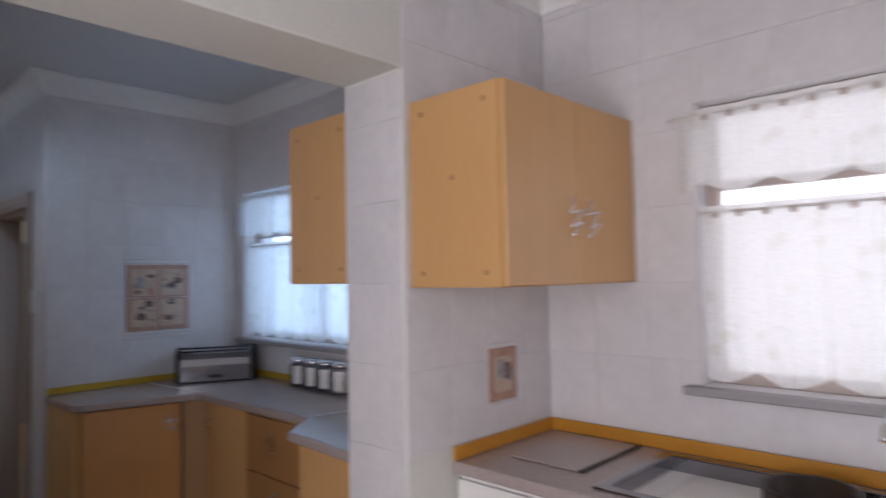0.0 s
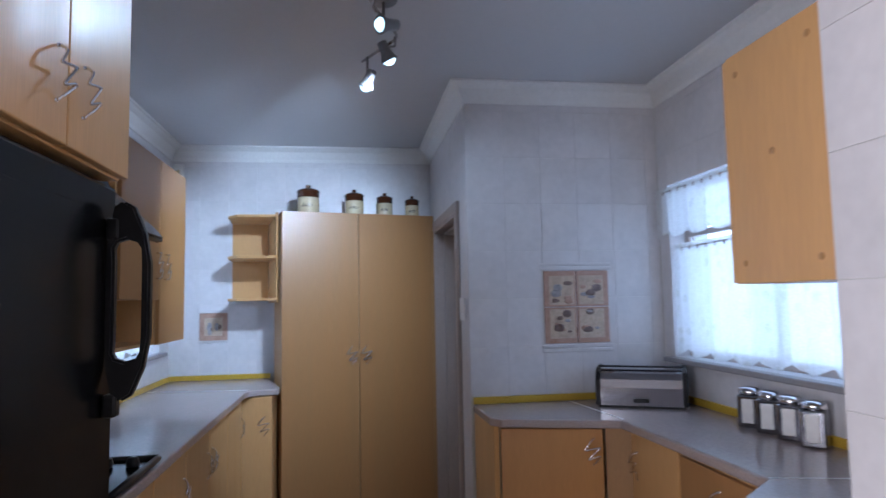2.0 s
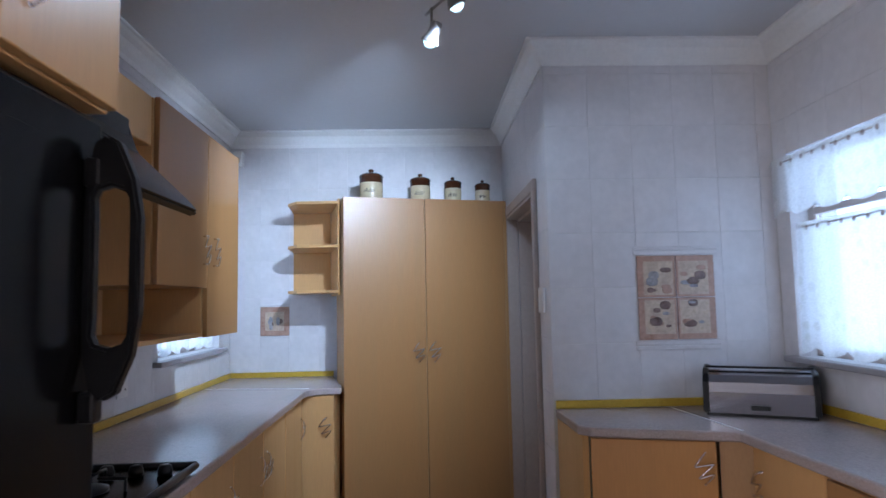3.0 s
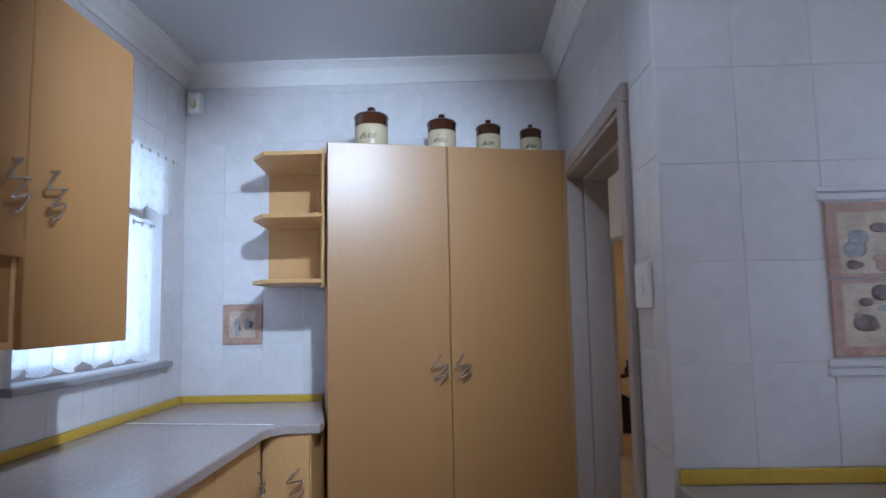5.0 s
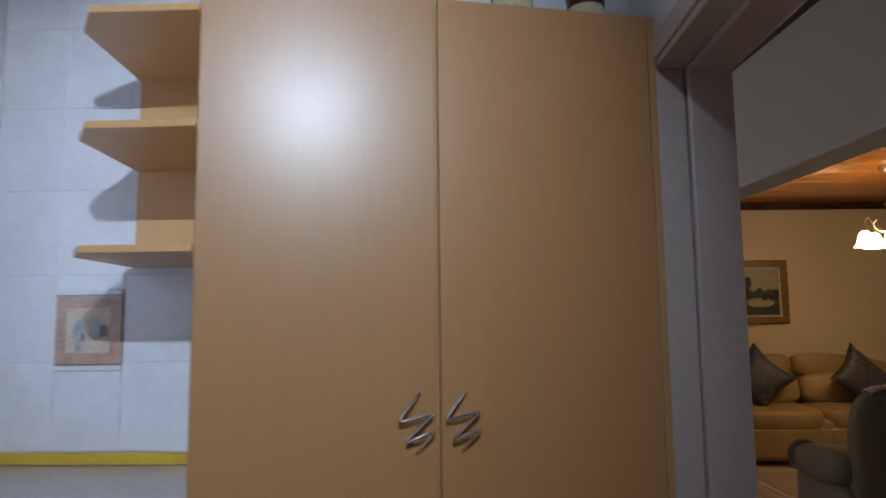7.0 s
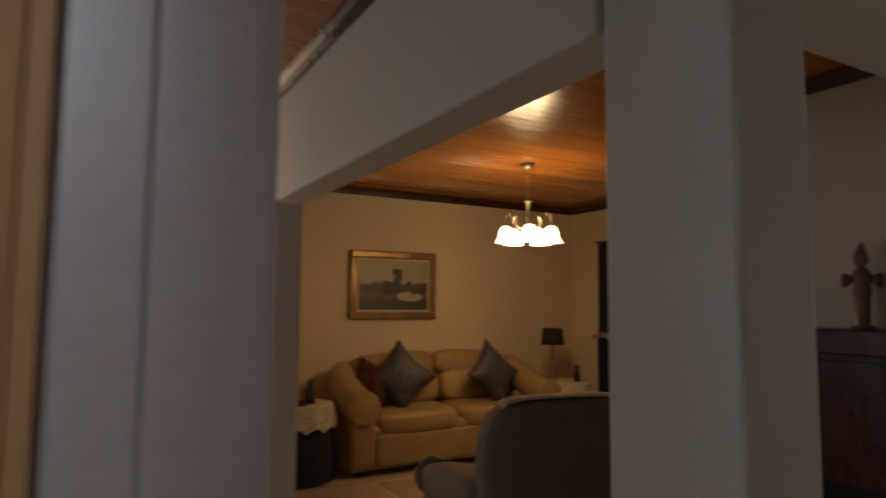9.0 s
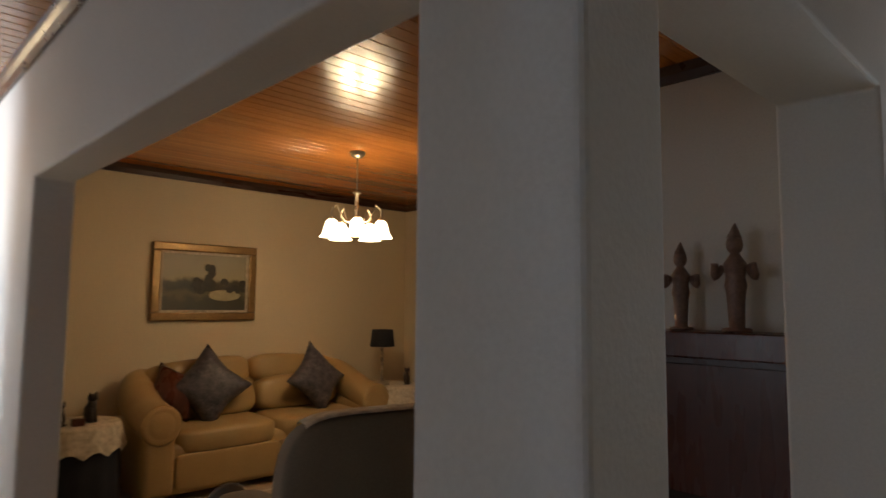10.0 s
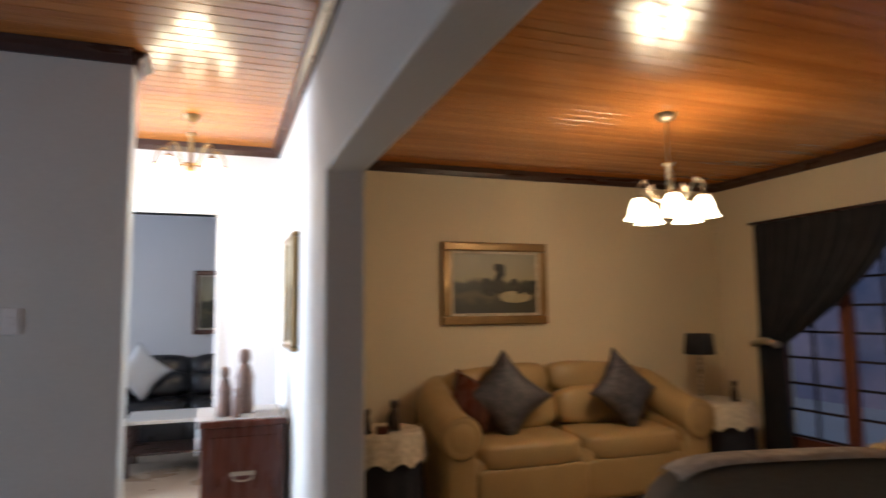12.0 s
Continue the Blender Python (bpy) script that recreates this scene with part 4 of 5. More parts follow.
lace(XW + 0.02, 4.33, 5.44, 1.82, 2.12, 7, 0.010, 0.03, "short white lace curtain valance with eyelets", 5, 1)
lace(XW - 0.03, 4.37, 5.30, 1.17, 1.80, 7, 0.014, 0.035, "long white lace half curtain in the window", 6, 1)

# ---- spot lamps ----
sp = thing("spot_lamp_rail", (1.88, 3.17, KC), "wavy metal ceiling rail with three lit spot lamps", "ceiling lamp")
wpart("rose", lathe([(0.05, KC - 0.028), (0.055, KC - 0.02), (0.055, KC - 0.0005)], 20, m=Matrix.Translation((1.87, 3.09, 0))), M["spotbody"], sp)
wave = smooth_line([(1.95, 2.72, 2.53), (1.86, 2.87, 2.53), (1.83, 2.99, 2.53), (1.88, 3.12, 2.53), (1.93, 3.25, 2.53), (1.88, 3.37, 2.53), (1.80, 3.53, 2.53)], 5)
bm = tube(wave, 0.006, 8)
tube([(1.87, 3.09, KC - 0.02), (1.872, 3.095, 2.53)], 0.006, 8, bm)
wpart("rail", bm, M["spotbody"], sp)
for at, aim, rp in (((1.81, 3.47, 2.39), (1.3, 4.0, 1.3), (1.82, 3.47, 2.53)), ((1.905, 3.26, 2.43), (2.3, 3.45, 1.6), (1.925, 3.25, 2.53)), ((1.85, 2.99, 2.46), (0.9, 2.4, 2.2), (1.83, 2.99, 2.53))):
    m = look(at, aim)
    hd = wpart("spot", lathe([(0.012, 0.085), (0.02, 0.08), (0.023, 0.035), (0.033, 0.012), (0.036, 0.004)][::-1], 16, m=m), M["spotbody"], sp)
    wpart("lens", lathe([(0.004, -0.014), (0.016, -0.010), (0.023, -0.001), (0.026, 0.0055)], 16, m=m), M["spotglow"], hd, "glowing blue-white lamp lens")
    wpart("arm", tube([rp, (rp[0], rp[1], at[2] + 0.06), tuple(m @ Vector((0, 0, 0.06)))], 0.005, 8), M["spotbody"], hd)

# ---- scullery ----
top = thing("worktop", (3.15, 0.3, ZT - 0.038), "pinkish speckled scullery worktop along the window wall", "worktop")
bm = box(2.87, XE - 0.006, 1.16, PS - 0.005, ZT - 0.038, ZT, bev=0.006, seg=2)
bx(bm, 2.87, 2.945, 0.52, 1.16, ZT - 0.038, ZT)
bx(bm, 3.36, XE - 0.006, 0.52, 1.16, ZT - 0.038, ZT)
bx(bm, 2.87, XE - 0.006, -1.17, 0.52, ZT - 0.038, ZT)
wpart("slab", bm, M["worktop"], top)
sk = thing("kitchen_sink", (3.15, 0.84, ZT), "stainless steel sink set into the scullery worktop", "sink")
bm = bmesh.new()
for a in ((2.93, 3.375, 1.14, 1.175), (2.93, 3.375, 0.505, 0.54), (2.93, 2.965, 0.541, 1.139), (3.345, 3.375, 0.541, 1.139)):
    bx(bm, *a, ZT + 0.001, ZT + 0.006, bev=0.002)
bx(bm, 2.966, 3.344, 0.541, 1.139, ZT - 0.16, ZT - 0.155)
for a in ((2.96, 2.966, 0.541, 1.139), (3.344, 3.35, 0.541, 1.139), (2.966, 3.344, 0.535, 0.541), (2.966, 3.344, 1.139, 1.145)):
    bx(bm, *a, ZT - 0.16, ZT + 0.001)
wpart("bowl", bm, M["steel"], sk)
bm = tube(smooth_line([(3.395, 0.56, ZT + 0.001), (3.395, 0.56, ZT + 0.16), (3.36, 0.56, ZT + 0.20), (3.28, 0.56, ZT + 0.20), (3.25, 0.56, ZT + 0.16)], 5), 0.011, 10)
wpart("tap", bm, M["chrome"], sk)
bd = thing("glass_board", (3.2, 1.4, ZT + 0.001), "grey glass worktop saver with a dark edge", "board")
wpart("sheet", box(3.02, 3.38, 1.27, 1.52, ZT + 0.001, ZT + 0.007, bev=0.002), M["worktop"], bd)
wpart("edge", box(3.0185, 3.38, 1.262, 1.269, ZT + 0.001, ZT + 0.009), M["blackmat"], bd)
PB = ZT - 0.154
pt = thing("cooking_pot", (3.18, 0.71, PB), "dark round cooking pot standing in the sink", "pot")
wpart("pan", lathe([(0.09, PB), (0.105, PB + 0.01), (0.11, PB + 0.19), (0.114, PB + 0.193), (0.104, PB + 0.19), (0.092, PB + 0.02)], 24, m=Matrix.Translation((3.18, 0.71, 0))), M["figure"], pt)
wpart("handle", tube([(3.075, 0.70, PB + 0.17), (3.03, 0.69, PB + 0.178), (2.95, 0.67, PB + 0.185)], 0.009, 8), M["blackmat"], pt)
for k, (y1, y0) in enumerate(((1.63, 1.06), (1.055, 0.46), (0.455, -0.14), (-0.145, -0.74))):
    u = thing("base_cabinet", (2.90, y1, 0), "cream fronted scullery unit with a dark line under the worktop", "cabinet", "scullery units", turn=-90)
    part("body", box(0, y1 - y0, 0.0, 0.5, 0.1, ZT - 0.041), M["white"], u)
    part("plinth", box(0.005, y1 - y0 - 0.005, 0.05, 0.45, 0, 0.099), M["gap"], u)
    part("panel", box(0.003, y1 - y0 - 0.003, -0.016, -0.001, ZT - 0.12, ZT - 0.055, bev=0.002), M["white"], u)
    part("door", box(0.003, y1 - y0 - 0.003, -0.018, -0.001, 0.11, ZT - 0.125, bev=0.002), M["white"], u)
structure("trim_scullery", box(XE - 0.016, XE - 0.0045, -1.17, PS - 0.017, ZT + 0.001, ZT + 0.045, bev=0.002), M["orange"], "orange edge tiles above the scullery worktop")
structure("trim_pier", box(2.87, XE - 0.0045, PS - 0.016, PS - 0.0045, ZT + 0.001, ZT + 0.045, bev=0.002), M["orange"], "orange edge tiles above the scullery worktop")

# ---- lounge, hall: ceiling boards and trims ----
plan = LOUNGE
island = M["redwood"].node_tree
geo = island.nodes.new("ShaderNodeNewGeometry")
hue = [n for n in island.nodes if n.bl_idname == "ShaderNodeHueSaturation"][0]
mr = island.nodes.new("ShaderNodeMapRange")
mr.inputs["To Min"].default_value, mr.inputs["To Max"].default_value = 0.86, 1.14
mu = island.nodes.new("ShaderNodeMath")
mu.operation = "MULTIPLY"
old = hue.inputs["Value"].links[0].from_socket
island.links.new(geo.outputs["Random Per Island"], mr.inputs[0])
island.links.new(mr.outputs[0], mu.inputs[0])
island.links.new(old, mu.inputs[1])
island.links.new(mu.outputs[0], hue.inputs["Value"])


def boards(name, x0, x1, y0, y1, z, label, w=0.085):
    """Tongue-and-groove ceiling boards along x with open V joints."""
    vs, fs = [], []
    y = y0
    while y < y1 - 0.005:
        e = min(y + w, y1)
        k = len(vs)
        for (yy, zz) in ((y + 0.001, z + 0.012), (y + 0.001, z + 0.003), (y + 0.004, z), (e - 0.004, z), (e - 0.001, z + 0.003), (e - 0.001, z + 0.012)):
            vs += [(x0, yy, zz), (x1, yy, zz)]
        for i in range(5):
            a = k + 2 * i
            fs.append((a, a + 1, a + 3, a + 2))
        y += w
    me = bpy.data.meshes.new(name)
    me.from_pydata(vs, [], fs)
    me.materials.append(M["redwood"])
    ob = tagged(new(name, me), label, "", "", "structure")
    ob.matrix_world = plan
    return ob


boards("ceiling_boards_lounge", BX1, XL, 5.436, YS, HL - 0.016, "varnished orange pine board ceiling with grooves")
boards("ceiling_boards_hall", -0.6, BX0, 5.575, 10.5, HC - 0.016, "varnished pine board ceiling with grooves")
boards("ceiling_boards_passage", 2.42, XL, 4.03, 5.135, HC - 0.016, "varnished pine board ceiling with grooves")
TRIM = [(0.0, -0.085), (0.016, -0.085), (0.022, -0.07), (0.03, -0.05), (0.05, -0.035), (0.062, -0.018), (0.0, -0.018)]
sweep("trim_lounge", [(BX1 + 0.001, 5.436, HL), (5.299, 5.436, HL), (5.299, 6.361, HL), (XL - 0.001, 6.361, HL), (XL - 0.001, YS - 0.001, HL), (BX1 + 0.001, YS - 0.001, HL), (BX1 + 0.001, 5.436, HL)], TRIM, M["darkwood"],
      "dark stained timber cove round the lounge ceiling")
sweep("trim_hall", [(2.391, 8.749, HC), (-0.599, 8.749, HC), (-0.599, 5.576, HC), (2.55, 5.576, HC), (2.55, 4.031, HC), (XL - 0.001, 4.031, HC), (XL - 0.001, 5.134, HC), (BX0 + 0.019, 5.134, HC), (BX0 - 0.001, 5.134, HC), (BX0 - 0.001, 10.499, HC), (-0.599, 10.499, HC), (-0.599, 8.951, HC), (2.391, 8.951, HC), (2.391, 8.749, HC)], TRIM, M["darkwood"],
      "dark stained timber cove round the hall ceiling")

# ---- floors ----


def floor_tiles(name, x0, x1, y0, y1, size, mat, label):
    par = setting(name, label)
    bm = bmesh.new()
    s = size / 2 - 0.003
    prof = [(s, 0.001), (s, 0.004), (s - 0.003, 0.006)]
    rings = [[bm.verts.new((a * r, b * r, z)) for a, b in ((-1, -1), (1, -1), (1, 1), (-1, 1))] for r, z in prof]
    for p, q in zip(rings, rings[1:]):
        for i in range(4):
            bm.faces.new((p[i], p[(i + 1) % 4], q[(i + 1) % 4], q[i]))
    bm.faces.new(rings[-1])
    me = bpy.data.meshes.new("tile")
    bm.to_mesh(me)
    bm.free()
    me.materials.append(mat)
    for i in range(int((x1 - x0) / size)):
        for j in range(int((y1 - y0) / size)):
            t = new("tile", me)
            t.parent = par
            t.location = (x0 + (i + 0.5) * size, y0 + (j + 0.5) * size, 0)
    return par


# ---- seating ----


def couch(name, at, turn, w, d, mat, label, category, seats, arm=0.3, hi=0.88, group="", square=6, thick=0.28, head=True):
    """A padded leather seat; its front faces local -y, the origin is the middle of its back on the floor."""
    ob = thing(name, at, label, category, group, turn)
    T = Matrix.Translation
    part("base", soft(w - 0.1, d - 0.06, 0.30, 9, 24, 12, m=T((0, -d / 2, 0.19))), mat, ob)
    part("back_frame", soft(w - arm * 0.5, thick, hi - 0.08 * head - 0.05 * (not head), square, 40, 20, m=T((0, -thick / 2 - 0.01, 0.05 + (hi - 0.08 * head - 0.05 * (not head)) / 2))), mat, ob)
    iw = (w - 2 * arm + 0.06) / seats
    for i in range(seats):
        cx = -(w - 2 * arm + 0.06) / 2 + iw * (i + 0.5)
        part("seat_cushion", soft(iw - 0.006, d - 0.30, 0.2, 4.5, 28, 14, m=T((cx, -d / 2 - 0.12, 0.375))), mat, ob)
        part("back_cushion", soft(iw - 0.006, 0.24, 0.27, 3.6, 28, 14, m=T((cx, -0.32, 0.58)) @ Matrix.Rotation(radians(-10), 4, "X")), mat, ob)
        if head:
            part("head_cushion", soft(iw + 0.01, 0.24, 0.26, 3.4, 28, 14, m=T((cx, -0.235, hi - 0.125)) @ Matrix.Rotation(radians(-14), 4, "X")), mat, ob)
        part("front_panel", soft(iw - 0.004, 0.06, 0.22, 7, 20, 10, m=T((cx, -d + 0.05, 0.17))), mat, ob)
    for s in (-1, 1):
        ax = s * (w / 2 - arm / 2)
        bm = soft(arm, d - 0.02, 0.5, 5, 24, 12, m=T((ax, -d / 2 - 0.02, 0.27)))
        sub = part("arm", bm, mat, ob)
        part("arm_pad", soft(arm + 0.05, d - 0.12, 0.19, 3.2, 24, 12, m=T((ax + s * 0.01, -d / 2 - 0.02, 0.555)) @ Matrix.Rotation(radians(7), 4, "X")), mat, sub)
        part("scroll", lathe([(0.085, 0), (0.095, 0.012), (0.075, 0.03), (0.06, 0.022), (0.03, 0.026), (0.005, 0.028)], 20,
                             m=T((ax + s * 0.02, -d + 0.025, 0.52)) @ Matrix.Rotation(radians(90), 4, "X")), mat, sub)
        for fy in (-0.1, -d + 0.1):
            part("foot", lathe([(0.03, 0.0), (0.035, 0.045)], 10, m=T((ax, fy, 0))), M["darkwood"], ob)
    return ob


def scroll_sofa(at, w, d, hi, mat, label):
    """A two-seat leather sofa whose padded back sweeps down into scroll arms; its front faces local -y."""
    ob = thing("sofa", at, label, "sofa")
    T = Matrix.Translation
    half, arm = w / 2, 0.25
    part("base", soft(w - 0.08, d - 0.08, 0.36, 10, 28, 12, m=T((0, -d / 2 - 0.01, 0.215))), mat, ob)
    part("back_shell", soft(w - 0.10, 0.24, hi - 0.10, 4.2, 44, 22, m=T((0, -0.13, 0.05 + (hi - 0.10) / 2))), mat, ob)
    iw = (w - 2 * arm + 0.02) / 2
    for s in (-1, 1):
        cx = s * iw / 2
        part("seat_cushion", soft(iw - 0.004, d - 0.26, 0.19, 5.0, 30, 14, m=T((cx, -d / 2 - 0.14, 0.40)) @ Matrix.Rotation(radians(2), 4, "X")), mat, ob)
        part("back_cushion", soft(iw - 0.004, 0.26, 0.29, 3.8, 30, 16, m=T((cx, -0.335, 0.61)) @ Matrix.Rotation(radians(-12), 4, "X")), mat, ob)
        part("head_cushion", soft(iw + 0.06, 0.25, 0.25, 3.6, 32, 16, m=T((cx + s * 0.03, -0.225, hi - 0.135)) @ Matrix.Rotation(radians(-10), 4, "X") @ Matrix.Rotation(radians(s * 4), 4, "Y")), mat, ob)
        part("front_panel", soft(iw + 0.02, 0.07, 0.25, 8, 22, 10, m=T((cx, -d + 0.035, 0.20))), mat, ob)
        ax = s * (half - arm / 2)
        sub = part("arm", soft(arm - 0.02, d - 0.04, 0.50, 7, 26, 14, m=T((ax, -d / 2 - 0.03, 0.285))), mat, ob)
        line = smooth_line([(ax - s * 0.10, -0.14, hi - 0.15), (ax - s * 0.02, -0.24, hi - 0.19), (ax + s * 0.01, -0.38, hi - 0.27), (ax + s * 0.015, -0.56, 0.59), (ax + s * 0.01, -0.72, 0.555), (ax + s * 0.005, -d - 0.01, 0.54)], 5)
        fat = [0.085 + 0.05 * min(1.0, i / 9) for i in range(len(line))]
        part("arm_roll", tube(line, 0.13, 18, radii=fat), mat, sub)
        part("scroll", lathe([(0.132, -0.012), (0.137, 0.004), (0.118, 0.022), (0.098, 0.012), (0.082, 0.02), (0.04, 0.026), (0.004, 0.027)], 24,
                             m=T((ax + s * 0.005, -d - 0.008, 0.54)) @ Matrix.Rotation(radians(90), 4, "X")), mat, sub)
        for fy in (-0.1, -d + 0.1):
            part("foot", lathe([(0.03, 0.0), (0.035, 0.045)], 10, m=T((ax, fy, 0))), M["darkwood"], ob)
    return ob


scroll_sofa((5.16, 9.945, 0), 2.06, 0.82, 0.93, M["leather"], "tan leather two-seat sofa with rounded scroll arms")
couch("armchair", (4.045, 6.44, 0), 168, 0.86, 0.80, M["chairback"], "grey-brown armchair seen from its rounded back", "armchair", 1, arm=0.18, hi=0.985, square=5, thick=0.16, head=False)
couch("armchair", (6.98, 7.42, 0), -90, 1.0, 0.9, M["leather"], "tan leather armchair against the lounge wall", "armchair", 1, arm=0.24, hi=0.84)
dl = thing("lace_runner", (4.19, 6.56, 0.95), "cream lace runner over the top of the armchair back", "cloth")
bm = bmesh.new()
n = 30
rows = []
for i in range(n + 1):
    u = -0.30 + 0.60 * i / n
    row = []
    for k in range(9):
        q = -0.05 + 0.105 * k / 8
        up = max(0.0, 1 - (abs(u) / 0.385) ** 5 - (abs(q) / 0.08) ** 5) ** 0.2
        y = q + 0.09
        row.append(bm.verts.new((4.045 - u * 0.978 + y * 0.208, 6.44 + u * 0.208 + y * 0.978,
                                 0.05 + 0.4675 * (1 + up) + 0.014)))
    rows.append(row)
for a, b in zip(rows, rows[1:]):
    for k in range(8):
        bm.faces.new((a[k], a[k + 1], b[k + 1], b[k])).smooth = True
wpart("cloth", bm, M["doily"], dl)


def cushion(at, turn, lean, mat, label, spin=45, size=0.44):
    ob = thing("scatter_cushion", at, label, "cushion", "scatter cushions", turn)
    bm = bmesh.new()
    n = 14
    for side in (1, -1):
        g = []
        for i in range(n + 1):
            row = []
            for j in range(n + 1):
                u, v = 2 * i / n - 1, 2 * j / n - 1
                puff = (max(0, 1 - u ** 4) * max(0, 1 - v ** 4)) ** 0.6
                k = 1 - 0.17 * (1 - abs(u * v) ** 1.5)
                row.append(bm.verts.new((u * size / 2 * k, side * 0.085 * puff, v * size / 2 * k)))
            g.append(row)
        for i in range(n):
            for j in range(n):
                bm.faces.new((g[i][j], g[i + 1][j], g[i + 1][j + 1], g[i][j + 1])).smooth = True
    bmesh.ops.remove_doubles(bm, verts=bm.verts[:], dist=1e-4)
    h = size / 2 * 1.414
    bm.transform(Matrix.Translation((0, 0, h)) @ Matrix.Rotation(radians(lean), 4, "X") @ Matrix.Rotation(radians(spin), 4, "Y"))
    part("cover", bm, mat, ob)
    return ob


cushion((4.70, 9.42, 0.40), -12, -16, M["cushion"], "dark floral scatter cushion standing on its corner", size=0.47)
cushion((5.63, 9.38, 0.40), 10, -18, M["cushion"], "dark floral scatter cushion standing on its corner", size=0.47)
cushion((6.62, 7.45, 0.43), -70, -16, M["doily"], "pale patterned scatter cushion on the armchair", size=0.40)
cushion((4.47, 9.50, 0.45), -20, -22, M["chestwood"], "brown scatter cushion behind the dark one", spin=22, size=0.36)

# ---- side tables ----


def skirt_table(at, r, h, label):
    ob = thing("side_table", at, label, "side table", "side tables")
    part("top", lathe([(r * 0.97, h - 0.02), (r, h - 0.015), (r, h)], 32), M["darkwood"], ob)

    def drape(r0, r1, z0, z1, waves, depth, zig):
        bm = bmesh.new()
        seg, rows = 72, []
        for i in range(seg):
            a = 2 * math.pi * i / seg
            f = 1 + depth * math.sin(waves * a)
            zz = zig * abs(math.sin(waves * a / 2 + 0.6))
            rows.append([bm.verts.new((rr * ff * math.cos(a), rr * ff * math.sin(a), z)) for rr, ff, z in
                         ((r0 * 0.5, 1, z1 + 0.002), (r0, 1, z1 + 0.001), (r0 + 0.01, 1 + (f - 1) * 0.3, z1 - 0.02), (r1, f, z0 + zz))])
        for i in range(seg):
            for k in range(3):
                bm.faces.new((rows[i][k], rows[(i + 1) % seg][k], rows[(i + 1) % seg][k + 1], rows[i][k + 1])).smooth = True
        bm.faces.new([rr[0] for rr in rows])
        return bm
    part("skirt", drape(r + 0.004, r + 0.03, 0.02, h + 0.001, 14, 0.03, 0.0), M["darkcloth"], ob, "dark floor-length skirt")
    part("lace_cover", drape(r + 0.012, r + 0.05, h - 0.19, h + 0.004, 12, 0.03, 0.045), M["doily"], ob, "cream lace cover with a scalloped edge")
    return ob


skirt_table((3.80, 9.35, 0), 0.24, 0.58, "small round table with lace cover and dark skirt")
skirt_table((6.50, 9.46, 0), 0.28, 0.60, "round lamp table with lace cover and dark skirt")


def cat(at, h, turn, label, mat):
    ob = thing("cat_figurine", at, label, "figurine", "cat figurines", turn)
    bm = soft(h * 0.36, h * 0.40, h * 0.62, 2.4, 14, 10, m=Matrix.Translation((0, 0, h * 0.30)))
    soft(h * 0.26, h * 0.26, h * 0.42, 2.2, 12, 8, bm, Matrix.Translation((0, -h * 0.06, h * 0.55)))
    soft(h * 0.30, h * 0.26, h * 0.25, 2.2, 12, 8, bm, Matrix.Translation((0, -h * 0.09, h * 0.80)))
    for s in (-1, 1):
        tube([(s * h * 0.1, -h * 0.09, h * 0.86), (s * h * 0.12, -h * 0.09, h * 1.0)], 0.01, 6, bm, [h * 0.06, 0.001])
        tube([(s * h * 0.07, -h * 0.16, h * 0.4), (s * h * 0.07, -h * 0.2, h * 0.02)], h * 0.035, 6, bm)
    tube(smooth_line([(0, h * 0.18, h * 0.05), (h * 0.18, h * 0.16, h * 0.04), (h * 0.2, 0, h * 0.04)], 4), h * 0.035, 6, bm)
    tube([(0, 0, 0), (0, 0, h * 0.02)], h * 0.2, 14, bm)
    bm2 = link("m", bm, mat)
    me = bm2.data
    bpy.data.objects.remove(bm2)
    ob2 = new("cat_figurine", me)
    ob2.matrix_world = ob.matrix_basis
    tagged(ob2, label, "figurine", "cat figurines")
    bpy.data.objects.remove(ob)
    return ob2


cat((3.86, 9.30, 0.585), 0.20, 20, "dark seated cat figurine on the lace table", M["figure"])
cat((3.68, 9.26, 0.585), 0.16, -10, "small dark seated cat figurine on the lace table", M["figure"])
bxs = thing("trinket_box", (3.77, 9.22, 0.585), "small brown trinket box on the lace table", "box")
part("box", box(-0.035, 0.035, -0.025, 0.025, 0, 0.035, bev=0.003), M["chestwood"], bxs)
part("lid", box(-0.037, 0.037, -0.027, 0.027, 0.0355, 0.045, bev=0.003), M["chestwood"], bxs)
cat((6.60, 9.33, 0.605), 0.17, -30, "dark seated cat figurine beside the table lamp", M["figure"])

tl = thing("table_lamp", (6.41, 9.47, 0.605), "table lamp with a twisted stem and black shade", "table lamp")
part("foot", lathe([(0.075, 0), (0.078, 0.01), (0.06, 0.022), (0.02, 0.03)], 24), M["brass"], tl)
bm = bmesh.new()
for k in range(9):
    lathe([(0.008, 0.03 + k * 0.035), (0.016, 0.042 + k * 0.035), (0.016, 0.052 + k * 0.035), (0.008, 0.064 + k * 0.035)], 12, bm)
part("stem", bm, M["brass"], tl)
part("shade", lathe([(0.115, 0.36), (0.118, 0.362), (0.10, 0.52), (0.097, 0.52), (0.112, 0.364), (0.115, 0.36)], 28), M["curtain"], tl, "black cloth drum shade")
part("bulb", lathe([(0.012, 0.35), (0.025, 0.39), (0.025, 0.43), (0.006, 0.455)], 12), M["white"], tl)

# ---- chandeliers ----


